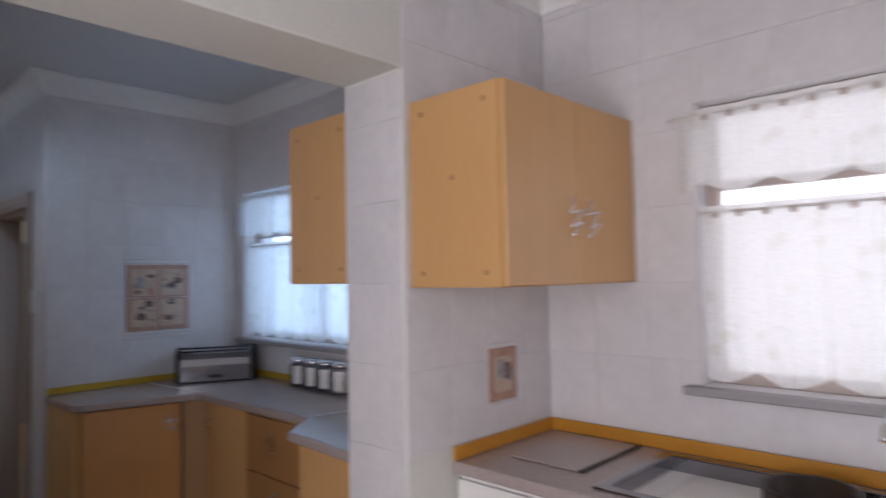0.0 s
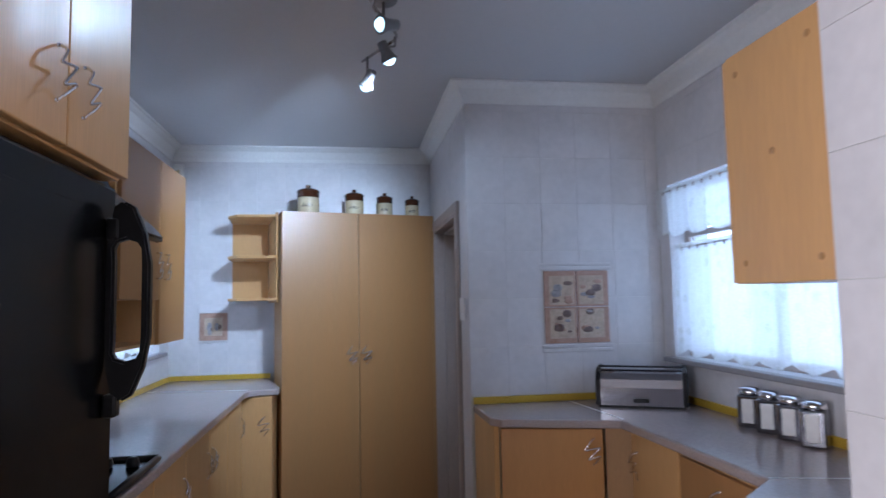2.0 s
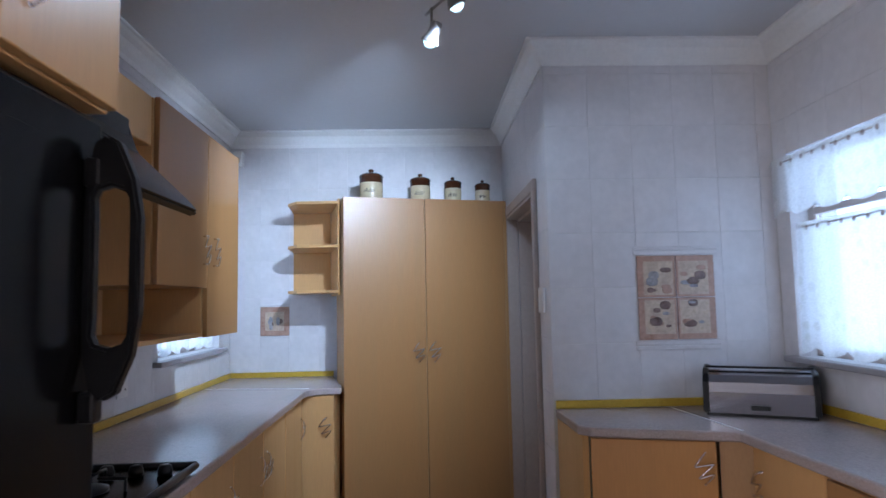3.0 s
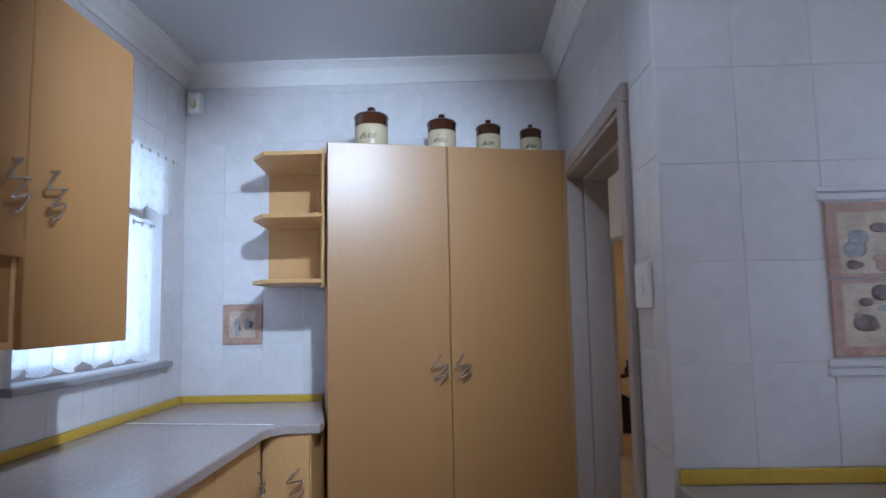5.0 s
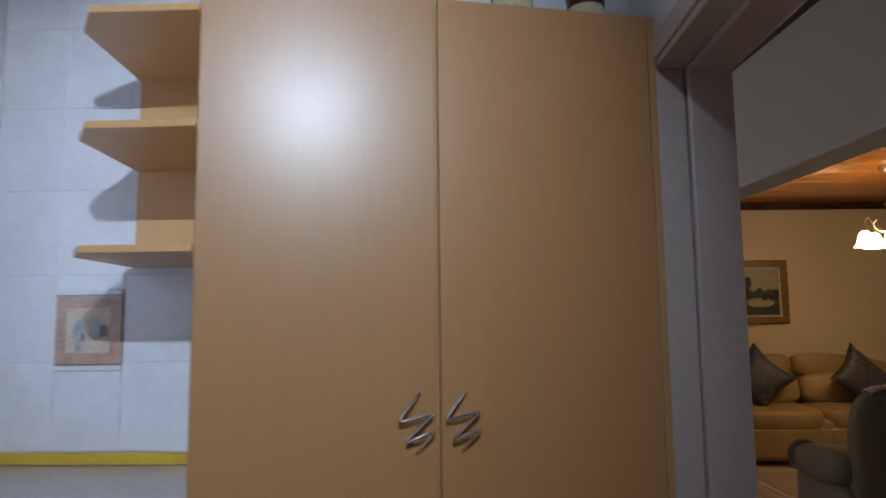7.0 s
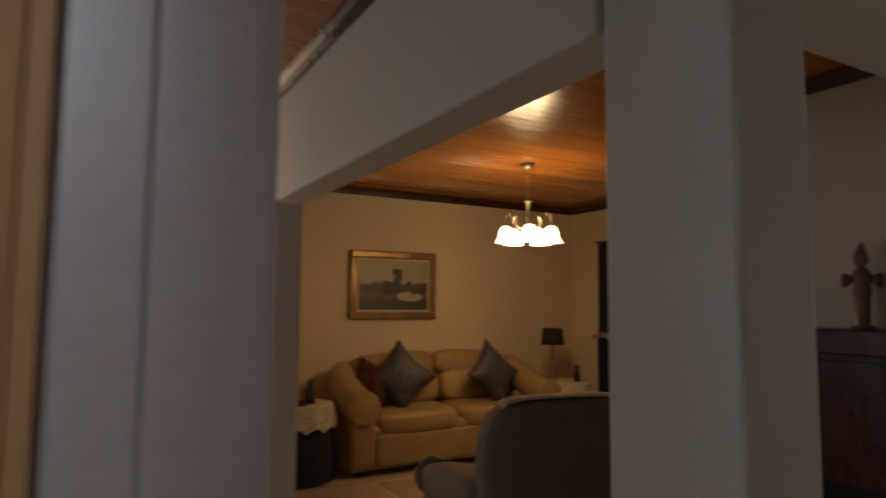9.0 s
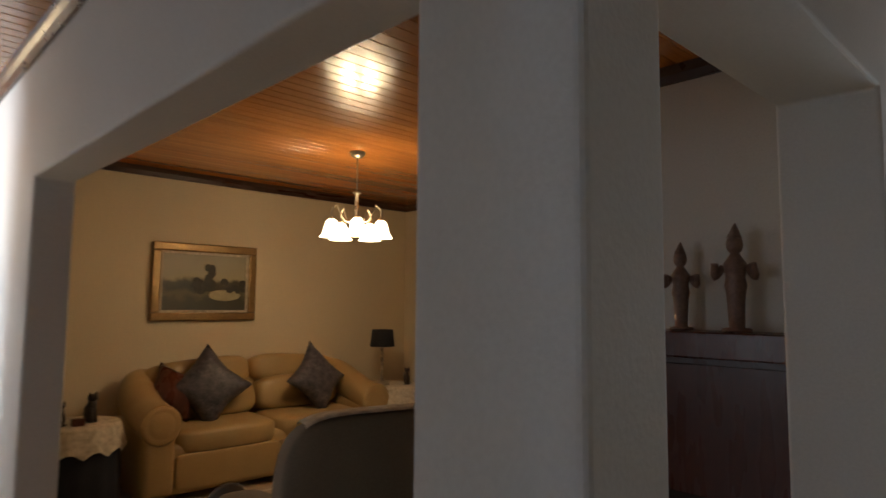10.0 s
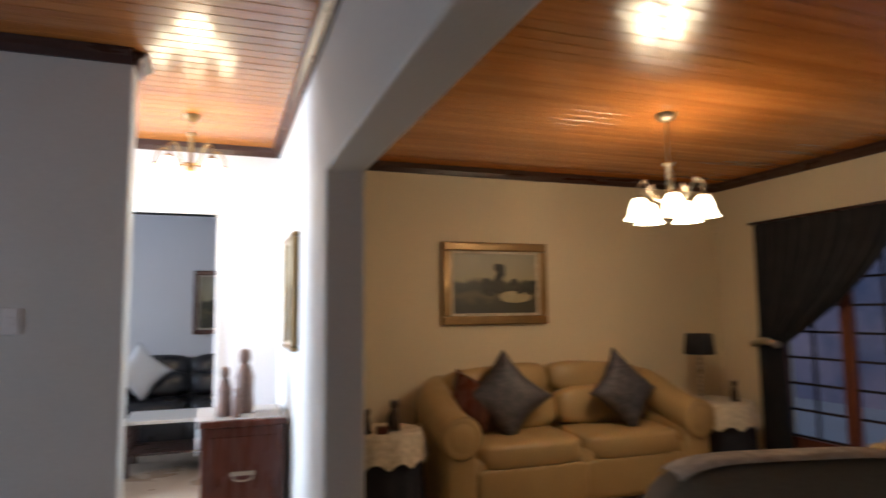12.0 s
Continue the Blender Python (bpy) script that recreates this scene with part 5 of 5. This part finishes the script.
def chandelier(at, arms, r, label, metal, glow, drop=0.33):
    """A hanging lamp with bell shades; at: the ceiling point."""
    ob = thing("chandelier", at, label, "chandelier")
    part("rose", lathe([(0.02, -0.045), (0.045, -0.03), (0.055, -0.004), (0.055, 0)], 20), metal, ob)
    part("chain", tube([(0, 0, -0.04), (0, 0, -drop)], 0.0035, 6), metal, ob)
    part("stem", lathe([(0.014, -drop - 0.26), (0.028, -drop - 0.24), (0.028, -drop - 0.22), (0.014, -drop - 0.2), (0.013, -drop - 0.02), (0.03, -drop - 0.01), (0.03, -drop)], 16), metal, ob)
    for i in range(arms):
        a = 2 * math.pi * i / arms + 0.35
        c, s = math.cos(a), math.sin(a)
        zc = -drop - 0.2
        pts = smooth_line([(0.01 * c, 0.01 * s, zc), (0.08 * c, 0.08 * s, zc - 0.01), (0.13 * c, 0.13 * s, zc + 0.07), (r * 0.8 * c, r * 0.8 * s, zc + 0.10), (r * c, r * s, zc + 0.06), (r * c, r * s, zc + 0.005)], 5)
        arm = part("arm", tube(pts, 0.006, 8), metal, ob)
        m = Matrix.Translation((r * c, r * s, zc))
        part("socket", lathe([(0.02, -0.012), (0.022, 0.0), (0.012, 0.012)], 12, m=m), metal, arm)
        bell = [(0.024, -0.008), (0.036, -0.02), (0.05, -0.055), (0.056, -0.09), (0.07, -0.118), (0.084, -0.13)]
        prof = bell[::-1] + [(q - 0.003, z - 0.0) for q, z in bell]
        part("shade", lathe(bell[::-1], 20, m=m), glow, arm, "glowing frosted bell shade")
    return ob


chandelier((5.235, 8.315, HL - 0.016), 5, 0.18, "brass chandelier with five lit bell shades", M["brass"], M["shadeglow"], drop=0.29)
chandelier((2.62, 9.75, HC - 0.016), 5, 0.22, "gilt chandelier with lit bell shades in the bright room", M["gilt"], M["shadeglow"], drop=0.12)

# ---- paintings ----


def landscape(name, w, h, seed):
    m = bpy.data.materials.new(name)
    m.use_nodes = True
    n, l = m.node_tree.nodes, m.node_tree.links
    b = n["Principled BSDF"]
    tc, sx = n.new("ShaderNodeTexCoord"), n.new("ShaderNodeSeparateXYZ")
    no = n.new("ShaderNodeTexNoise")
    no.inputs["Scale"].default_value, no.inputs["Detail"].default_value = 7 + seed, 5
    l.new(tc.outputs["Object"], sx.inputs[0])
    l.new(tc.outputs["Object"], no.inputs["Vector"])
    mr = n.new("ShaderNodeMapRange")
    mr.inputs["From Min"].default_value, mr.inputs["From Max"].default_value = -h / 2, h / 2
    l.new(sx.outputs["Z"], mr.inputs[0])
    ad = n.new("ShaderNodeMath")
    ad.operation = "MULTIPLY_ADD"
    ad.inputs[1].default_value, ad.inputs[2].default_value = 0.35, -0.175
    l.new(no.outputs[0], ad.inputs[0])
    su = n.new("ShaderNodeMath")
    l.new(mr.outputs[0], su.inputs[0])
    l.new(ad.outputs[0], su.inputs[1])
    cr = n.new("ShaderNodeValToRGB")
    e = cr.color_ramp.elements
    e[0].position, e[0].color = 0.0, (0.035, 0.03, 0.015, 1)
    e[1].position, e[1].color = 1.0, (0.30, 0.28, 0.20, 1)
    for p, c in ((0.2, (0.04, 0.035, 0.015, 1)), (0.3, (0.10, 0.085, 0.035, 1)), (0.40, (0.03, 0.028, 0.012, 1)), (0.50, (0.05, 0.045, 0.02, 1)), (0.58, (0.36, 0.32, 0.19, 1)), (0.8, (0.34, 0.31, 0.21, 1))):
        q = e.new(p)
        q.color = c
    l.new(su.outputs[0], cr.inputs[0])
    l.new(cr.outputs[0], b.inputs["Base Color"])
    b.inputs["Roughness"].default_value = 0.45
    return m


TREE = node_mat("painted_foliage", (0.014, 0.014, 0.007), 0.5, vary=0.3, scale=40, fine=120, bump=0.2, col2=(0.035, 0.03, 0.012))
POND = node_mat("painted_water", (0.42, 0.37, 0.21), 0.45, vary=0.15, scale=20, fine=90, bump=0.1)


def painting(at, turn, w, h, label, seed, fw=0.07, mat="gilt"):
    ob = thing("painting", at, label, "painting", turn=turn)
    r = random.Random(seed)
    for x0, x1, z0, z1 in ((-w / 2, w / 2, h / 2 - fw, h / 2), (-w / 2, w / 2, -h / 2, -h / 2 + fw), (-w / 2, -w / 2 + fw, -h / 2 + fw, h / 2 - fw), (w / 2 - fw, w / 2, -h / 2 + fw, h / 2 - fw)):
        bm = box(x0, x1, -0.045, 0.0, z0, z1, bev=0.012, seg=3)
        part("frame_rail", bm, M[mat], ob)
    iw, ih = w / 2 - fw, h / 2 - fw
    for x0, x1, z0, z1 in ((-iw, iw, ih - 0.02, ih), (-iw, iw, -ih, -ih + 0.02), (-iw, -iw + 0.02, -ih + 0.02, ih - 0.02), (iw - 0.02, iw, -ih + 0.02, ih - 0.02)):
        part("slip", box(x0, x1, -0.028, -0.002, z0, z1, bev=0.002), M["doily"], ob, "pale inner slip of the frame")
    part("canvas", box(-iw + 0.02, iw - 0.02, -0.016, -0.004, -ih + 0.02, ih - 0.02), landscape("landscape", w, ih * 2, seed), ob, "painted landscape with trees and a pond")
    for k, (u, v, sz) in enumerate(((0.05, 0.02, 0.34), (0.08, 0.17, 0.22), (-0.22, -0.02, 0.18), (0.5, -0.04, 0.24), (0.78, -0.05, 0.24), (-0.3, -0.05, 0.09), (0.03, 0.24, 0.07))):
        bm = bmesh.new()
        for q in range(7):
            s = sz * ih * 2 * r.uniform(0.3, 0.6)
            soft(s, 0.0015, s * r.uniform(0.7, 1.1), 2.2, 10, 6, bm, Matrix.Translation((u * iw + r.uniform(-0.4, 0.4) * sz * ih * 2, -0.0168 - 0.00015 * q, v * ih * 2 + r.uniform(-0.4, 0.4) * sz * ih * 2)))
        part("painted_tree", bm, TREE, ob)
    part("painted_pond", soft(iw * 0.75, 0.0015, ih * 0.38, 2.2, 16, 6, m=Matrix.Translation((iw * 0.45, -0.0166, -ih * 0.42))), POND, ob)
    return ob


painting((4.868, YS - 0.001, 1.537), 0, 0.90, 0.645, "gilt-framed landscape painting of trees by a pond", 2)
painting((XL - 0.001, 7.56, 1.52), -90, 0.72, 0.62, "gilt-framed landscape painting beside the french doors", 5)
painting((BX0 - 0.001, 9.35, 1.45), -90, 0.5, 0.70, "narrow framed picture on the bright wall", 7, 0.03)
painting((2.85, 13.099, 1.45), 0, 0.62, 0.72, "framed picture above the black sofa", 9, 0.05, "chestwood")

# ---- french doors and curtain ----
fd = setting("door_2", "brown timber french doors with small panes")
DW = node_mat("brown_timber", (0.16, 0.05, 0.025), 0.4, vary=0.12, scale=4, fine=40, stretch=(6, 6, 1), bump=0.05)
for y0, y1, z0, z1 in ((8.2, 8.26, 0.02, 2.0), (9.34, 9.4, 0.02, 2.0), (8.26, 9.34, 1.94, 2.0), (8.26, 9.34, 0.02, 0.10), (8.75, 8.85, 0.10, 1.94)):
    part("frame", box(XL + 0.06, XL + 0.11, y0, y1, z0, z1, bev=0.004), DW, fd)
for (a0, a1) in ((8.265, 8.745), (8.855, 9.335)):
    part("kick_panel", box(XL + 0.065, XL + 0.1, a0, a1, 0.105, 0.30, bev=0.004), DW, fd)
    for k in range(8):
        z = 0.305 + k * 0.205
        part("glazing_bar", box(XL + 0.07, XL + 0.095, a0, a1, z, z + 0.018, bev=0.002), M["gap"], fd)
        if k < 7:
            for c0, c1 in ((a0, (a0 + a1) / 2 - 0.009), ((a0 + a1) / 2 + 0.009, a1)):
                g = part("pane", box(XL + 0.08, XL + 0.084, c0 + 0.0005, c1 - 0.0005, z + 0.0185, z + 0.2045), M["glass"], fd)
                g.visible_shadow = False
    part("glazing_bar", box(XL + 0.068, XL + 0.097, (a0 + a1) / 2 - 0.0085, (a0 + a1) / 2 + 0.0085, 0.31, 1.935, bev=0.002), M["gap"], fd)
cu = thing("curtain", (XL - 0.06, 8.85, 2.02), "black curtain tied back to one side of the french doors", "curtain")
bm = bmesh.new()
nu, nv = 60, 30
g = []
for i in range(nu + 1):
    u = i / nu
    col = []
    for j in range(nv + 1):
        v = j / nv
        z = 2.02 - 2.0 * v
        tie = 1.02
        if z > tie:
            q = (2.02 - z) / (2.02 - tie)
            wid = 1.24 * (1 - q ** 1.7) + 0.22 * q ** 1.7
        else:
            wid = 0.22 + 0.06 * (tie - z)
        yy = 9.48 - u * wid
        f = math.sin(u * 2 * math.pi * 11) * (0.018 + 0.02 * (1 - wid / 1.24)) * (0.6 + 0.4 * math.sin(i * 0.37))
        col.append(bm.verts.new((XL - 0.06 + f, yy, z)))
    g.append(col)
for a, b in zip(g, g[1:]):
    for j in range(nv):
        bm.faces.new((a[j], b[j], b[j + 1], a[j + 1])).smooth = True
wpart("drape", bm, M["curtain"], cu)
wpart("rail", tube([(XL - 0.055, 8.15, 2.03), (XL - 0.055, 9.52, 2.03)], 0.012, 8), M["darkwood"], cu)
wpart("tie_back", tube([(XL - 0.12, 9.24, 1.03), (XL - 0.12, 9.36, 1.06), (XL - 0.11, 9.50, 1.03)], 0.03, 8), M["brass"], cu, "gold tie-back")
structure("ground", box(7.3, 30, -10, 30, -0.15, -0.02), M["outside"], "paved yard outside")
# Ground and walls outside the kitchen are unseen, added as an even window backdrop.
structure("ground_east", box(3.66, 30, -12, 4.0, -0.16, -0.03), M["outside"], "paved yard outside the kitchen")
structure("ground_west", box(-20, 0.25, -12, 5.4, -0.16, -0.03), M["outside"], "paved yard outside the kitchen")
structure("yard_wall_east", box(7.6, 7.8, -12, 3.9, -0.03, 4.2), M["whitewall"], "pale backdrop wall added outside the kitchen windows")
structure("yard_wall_west", box(-3.4, -3.2, -12, 5.4, -0.03, 4.2), M["whitewall"], "pale backdrop wall added outside the west kitchen window")
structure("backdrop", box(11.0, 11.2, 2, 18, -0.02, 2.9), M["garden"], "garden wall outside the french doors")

# ---- mantel ----
mt = thing("fireplace_mantel", (5.2, 5.9, 0), "dark brown fireplace with a thick pale mantel shelf", "fireplace")
wpart("mantel_shelf", box(5.03, 5.2995, 5.437, 6.37, 1.17, 1.272, bev=0.006, seg=2), M["chestwood"], mt)
wpart("under_moulding", box(5.08, 5.2995, 5.437, 6.355, 1.14, 1.1695, bev=0.004), M["darkwood"], mt)
wpart("surround", box(5.14, 5.2995, 5.437, 6.35, 0.0, 1.1395, bev=0.004), M["chestwood"], mt, "dark red-brown timber surround")
wpart("firebox", box(5.135, 5.1395, 5.60, 6.10, 0.0, 0.62), M["gap"], mt)


def clown(at, h, turn, label):
    """A plain draped figure."""
    bm = lathe([(h * 0.13, 0), (h * 0.13, h * 0.03), (h * 0.07, h * 0.04), (h * 0.075, h * 0.2), (h * 0.085, h * 0.35), (h * 0.10, h * 0.42), (h * 0.085, h * 0.5), (h * 0.105, h * 0.62), (h * 0.05, h * 0.7), (h * 0.04, h * 0.72)], 14)
    soft(h * 0.15, h * 0.15, h * 0.18, 2.2, 14, 10, bm, Matrix.Translation((0, 0, h * 0.80)))
    tube([(0, 0, h * 0.86), (h * 0.01, 0, h * 1.0)], 0.02, 10, bm, [h * 0.07, 0.003])
    for s in (-1, 1):
        tube(smooth_line([(s * h * 0.1, 0, h * 0.6), (s * h * 0.17, -h * 0.03, h * 0.5), (s * h * 0.16, -h * 0.08, h * 0.62)], 4), h * 0.035, 8, bm)
    ob = link("figurine", bm, M["fignat"])
    ob.matrix_world = plan @ pose(*at, 0, 0, turn)
    return tagged(ob, label, "figurine", "mantel figurines")


clown((5.17, 5.69, 1.273), 0.43, -80, "tall carved figurine standing on the mantel")
clown((5.18, 5.92, 1.273), 0.37, -60, "carved figurine standing on the mantel")

# ---- hall and bright room ----
ch = thing("wooden_chest", (2.98, 9.62, 0), "red-brown wooden chest with brass fittings", "chest", turn=0)
wpart("body", box(2.735, 3.205, 9.40, 9.98, 0.09, 0.655, bev=0.006, seg=2), M["chestwood"], ch)
wpart("top", box(2.715, 3.225, 9.38, 10.0, 0.6555, 0.695, bev=0.008, seg=2), M["chestwood"], ch)
for x in (2.77, 3.17):
    for y in (9.44, 9.94):
        wpart("foot", lathe([(0.025, 0), (0.035, 0.03), (0.028, 0.089)], 12, m=Matrix.Translation((x, y, 0))), M["chestwood"], ch)
wpart("front_panel", box(2.78, 3.16, 9.392, 9.3995, 0.14, 0.60, bev=0.003), M["chestwood"], ch)
bm = box(2.90, 3.04, 9.386, 9.3915, 0.375, 0.40, bev=0.002)
tube(smooth_line([(2.915, 9.386, 0.39), (2.92, 9.37, 0.36), (2.97, 9.365, 0.35), (3.02, 9.37, 0.36), (3.025, 9.386, 0.39)], 4), 0.005, 6, bm)
wpart("handle", bm, M["brass"], ch, "brass drop handle")
ru = thing("lace_cloth", (2.97, 9.68, 0.696), "white lace cloth draped over the chest", "cloth")
bm = box(2.712, 3.20, 9.42, 9.96, 0.696, 0.699)
bx(bm, 2.706, 2.7115, 9.42, 9.96, 0.50, 0.699)
wpart("cloth", bm, M["lace"], ru)
for at, h in (((2.86, 9.55, 0.70), 0.30), ((2.98, 9.66, 0.70), 0.40), ((2.93, 9.48, 0.70), 0.18)):
    bm = lathe([(h * 0.14, 0), (h * 0.16, h * 0.05), (h * 0.14, h * 0.3), (h * 0.15, h * 0.55), (h * 0.09, h * 0.72), (h * 0.06, h * 0.76)], 14)
    soft(h * 0.19, h * 0.2, h * 0.26, 2.2, 14, 10, bm, Matrix.Translation((0, 0, h * 0.87)))
    ob = link("carved_figure", bm, M["fignat"])
    ob.matrix_world = plan @ pose(*at)
    tagged(ob, "carved wooden figure standing on the chest", "figurine", "carved figures on the chest")
for nm, at, turn in (("hall", (1.93, 8.749, 1.30), 0), ("bright room", (3.0, 10.499, 1.30), 0)):
    s2 = thing("light_switch", at, "white plastic light switch on the " + nm + " wall", "switch", turn=turn)
    part("plate", box(-0.04, 0.04, -0.01, -0.0005, -0.06, 0.06, bev=0.003, seg=2), M["white"], s2)
    part("rocker", box(-0.012, 0.012, -0.0135, -0.0105, -0.02, 0.02, bev=0.0015), M["white"], s2)
f2 = setting("door_3", "white painted frame of the doorway to the den")
for a in ((1.96, 2.0, 0, 2.12), (2.79, 2.83, 0, 2.12), (2.0, 2.79, 2.08, 2.12)):
    part("frame", box(a[0], a[1], 10.488, 10.632, a[2], a[3], bev=0.004), M["white"], f2)
couch("sofa", (2.55, 13.05, 0), 0, 1.9, 0.95, M["leatherblack"], "black leather sofa in the den", "sofa", 2)
cushion((2.10, 12.35, 0.44), 20, -16, M["white"], "white scatter cushion on the black sofa")
ct = thing("coffee_table", (2.6, 11.5, 0), "low coffee table with a pale top and shelf", "table")
wpart("top", box(2.1, 3.1, 11.2, 11.8, 0.42, 0.45, bev=0.004), M["white"], ct)
wpart("shelf", box(2.15, 3.05, 11.25, 11.75, 0.16, 0.18, bev=0.003), M["darkwood"], ct)
for x in (2.13, 3.07):
    for y in (11.23, 11.77):
        wpart("leg", box(x - 0.025, x + 0.025, y - 0.025, y + 0.025, 0, 0.4195, bev=0.003), M["darkwood"], ct)
# Added out of view to brighten the den; no window there is known.
area_light("fill_den", (-0.5, 12.0, 1.6), (2.5, 12.3, 1.0), 1.2, 1.2, 30, (0.8, 0.88, 1.0))
rg = thing("rug", (5.2, 8.3, 0.008), "pale woven rug on the lounge floor", "rug")
wpart("woven_top", box(4.3, 6.6, 8.0, 8.95, 0.0075, 0.018, bev=0.004), M["rug"], rg)
wpart("border", box(4.24, 6.66, 7.94, 9.01, 0.0065, 0.0125, bev=0.002), M["doily"], rg)
for nm, at in (("lounge", (5.235, 8.315, 1.86)), ("bright room", (2.62, 9.75, 2.05))):
    bulb("chandelier_bulb", at, 30 if nm == "lounge" else 14, WARM, 0.12)

# ---- pieces of walls and floors ----
floor_tiles("floor_tiles_hall", 2.5, BX0, 4.05, 10.4, 0.33, M["hallfloor"], "beige ceramic hall floor tiles")
floor_tiles("floor_tiles_lounge", BX1 + 0.02, XL - 0.05, 5.4, YS, 0.33, M["hallfloor"], "beige ceramic lounge floor tiles")
plan = KITCHEN
MESHES = {}


def tile_mesh(w, h):
    key = (round(w, 4), round(h, 4))
    if key not in MESHES:
        bm = bmesh.new()
        rings = [[bm.verts.new((a * (w / 2 - o), y, b * (h / 2 - o))) for a, b in ((-1, -1), (1, -1), (1, 1), (-1, 1))] for o, y in ((0.0006, 0), (0.0006, -0.002), (0.0016, -0.0028))]
        for p, q in zip(rings, rings[1:]):
            for i in range(4):
                bm.faces.new((p[i], p[(i + 1) % 4], q[(i + 1) % 4], q[i]))
        bm.faces.new(rings[-1])
        bmesh.ops.recalc_face_normals(bm, faces=bm.faces[:])
        me = bpy.data.meshes.new("tile")
        bm.to_mesh(me)
        bm.free()
        me.materials.append(M["tile"])
        MESHES[key] = me
    return MESHES[key]


def tile_wall(par, at, turn, length, z0, z1, holes, tw=0.20, th=0.25):
    """Tiles on a wall: at (x, y) is the left end seen from the room, turn 0 faces -y."""
    c, s = math.cos(radians(turn)), math.sin(radians(turn))
    u = 0.0
    while u < length - 0.01:
        e = min(u + tw, length)
        z = z0
        while z < z1 - 0.01:
            f = min(z + th, z1)
            cells = [(u, e, z, f)]
            for h in holes:
                nxt = []
                for a, b, p, q in cells:
                    if b <= h[0] or a >= h[1] or q <= h[2] or p >= h[3]:
                        nxt.append((a, b, p, q))
                        continue
                    if a < h[0]:
                        nxt.append((a, h[0], p, q))
                    if b > h[1]:
                        nxt.append((h[1], b, p, q))
                    a2, b2 = max(a, h[0]), min(b, h[1])
                    if p < h[2]:
                        nxt.append((a2, b2, p, h[2]))
                    if q > h[3]:
                        nxt.append((a2, b2, h[3], q))
                cells = nxt
            for a, b, p, q in cells:
                if b - a < 0.012 or q - p < 0.012:
                    continue
                t = new("tile", tile_mesh(b - a, q - p))
                t.parent = par
                m = (a + b) / 2
                t.matrix_basis = pose(at[0] + m * c, at[1] + m * s, (p + q) / 2, 0, 0, turn)
            z += th
        u += tw


ZB = ZT + 0.036
tile_wall(wall_north, (XW + 0.005, YN), 0, XD - XW - 0.01, ZB, KC - 0.09, [])
tile_wall(wall_picture, (XD + 0.0, YP), 0, XE - XD - 0.005, ZB, KC - 0.09, [])
tile_wall(wall_door, (XD, YN - 0.005), -90, YN - YP - 0.006, 0.0, KC - 0.09, [(0.175, 1.275, -1, 2.035)])
tile_wall(wall_west, (XW, PN + 0.01), 90, YN - PN - 0.015, ZB, KC - 0.09, [(4.30 - PN - 0.01, 5.37 - PN - 0.01, 1.13, 1.165), (4.36 - PN - 0.01, 5.31 - PN - 0.01, 1.16, 2.1)])
tile_wall(wall_east, (XE, YP - 0.005), -90, YP - PN - 0.015, ZB, KC - 0.09, [(YP - 3.98, YP - 2.44, 1.13, 1.162), (YP - 3.925, YP - 2.495, 1.16, 2.06)])
tile_wall(wall_east, (XE, PS - 0.005), -90, 2.8, ZB + 0.01, KC - 0.09, [(PS - 0.005 - 1.12, PS - 0.005 + 0.31, 1.13, 1.162), (PS - 0.005 - 1.065, PS - 0.005 + 0.255, 1.16, 2.06)])
tile_wall(pier_wall, (2.683, PS), 0, XE - 2.69, ZB + 0.01, KC - 0.09, [])
tile_wall(pier_wall, (2.683, PN - 0.006), -90, 0.27, 0.0, 2.137, [])
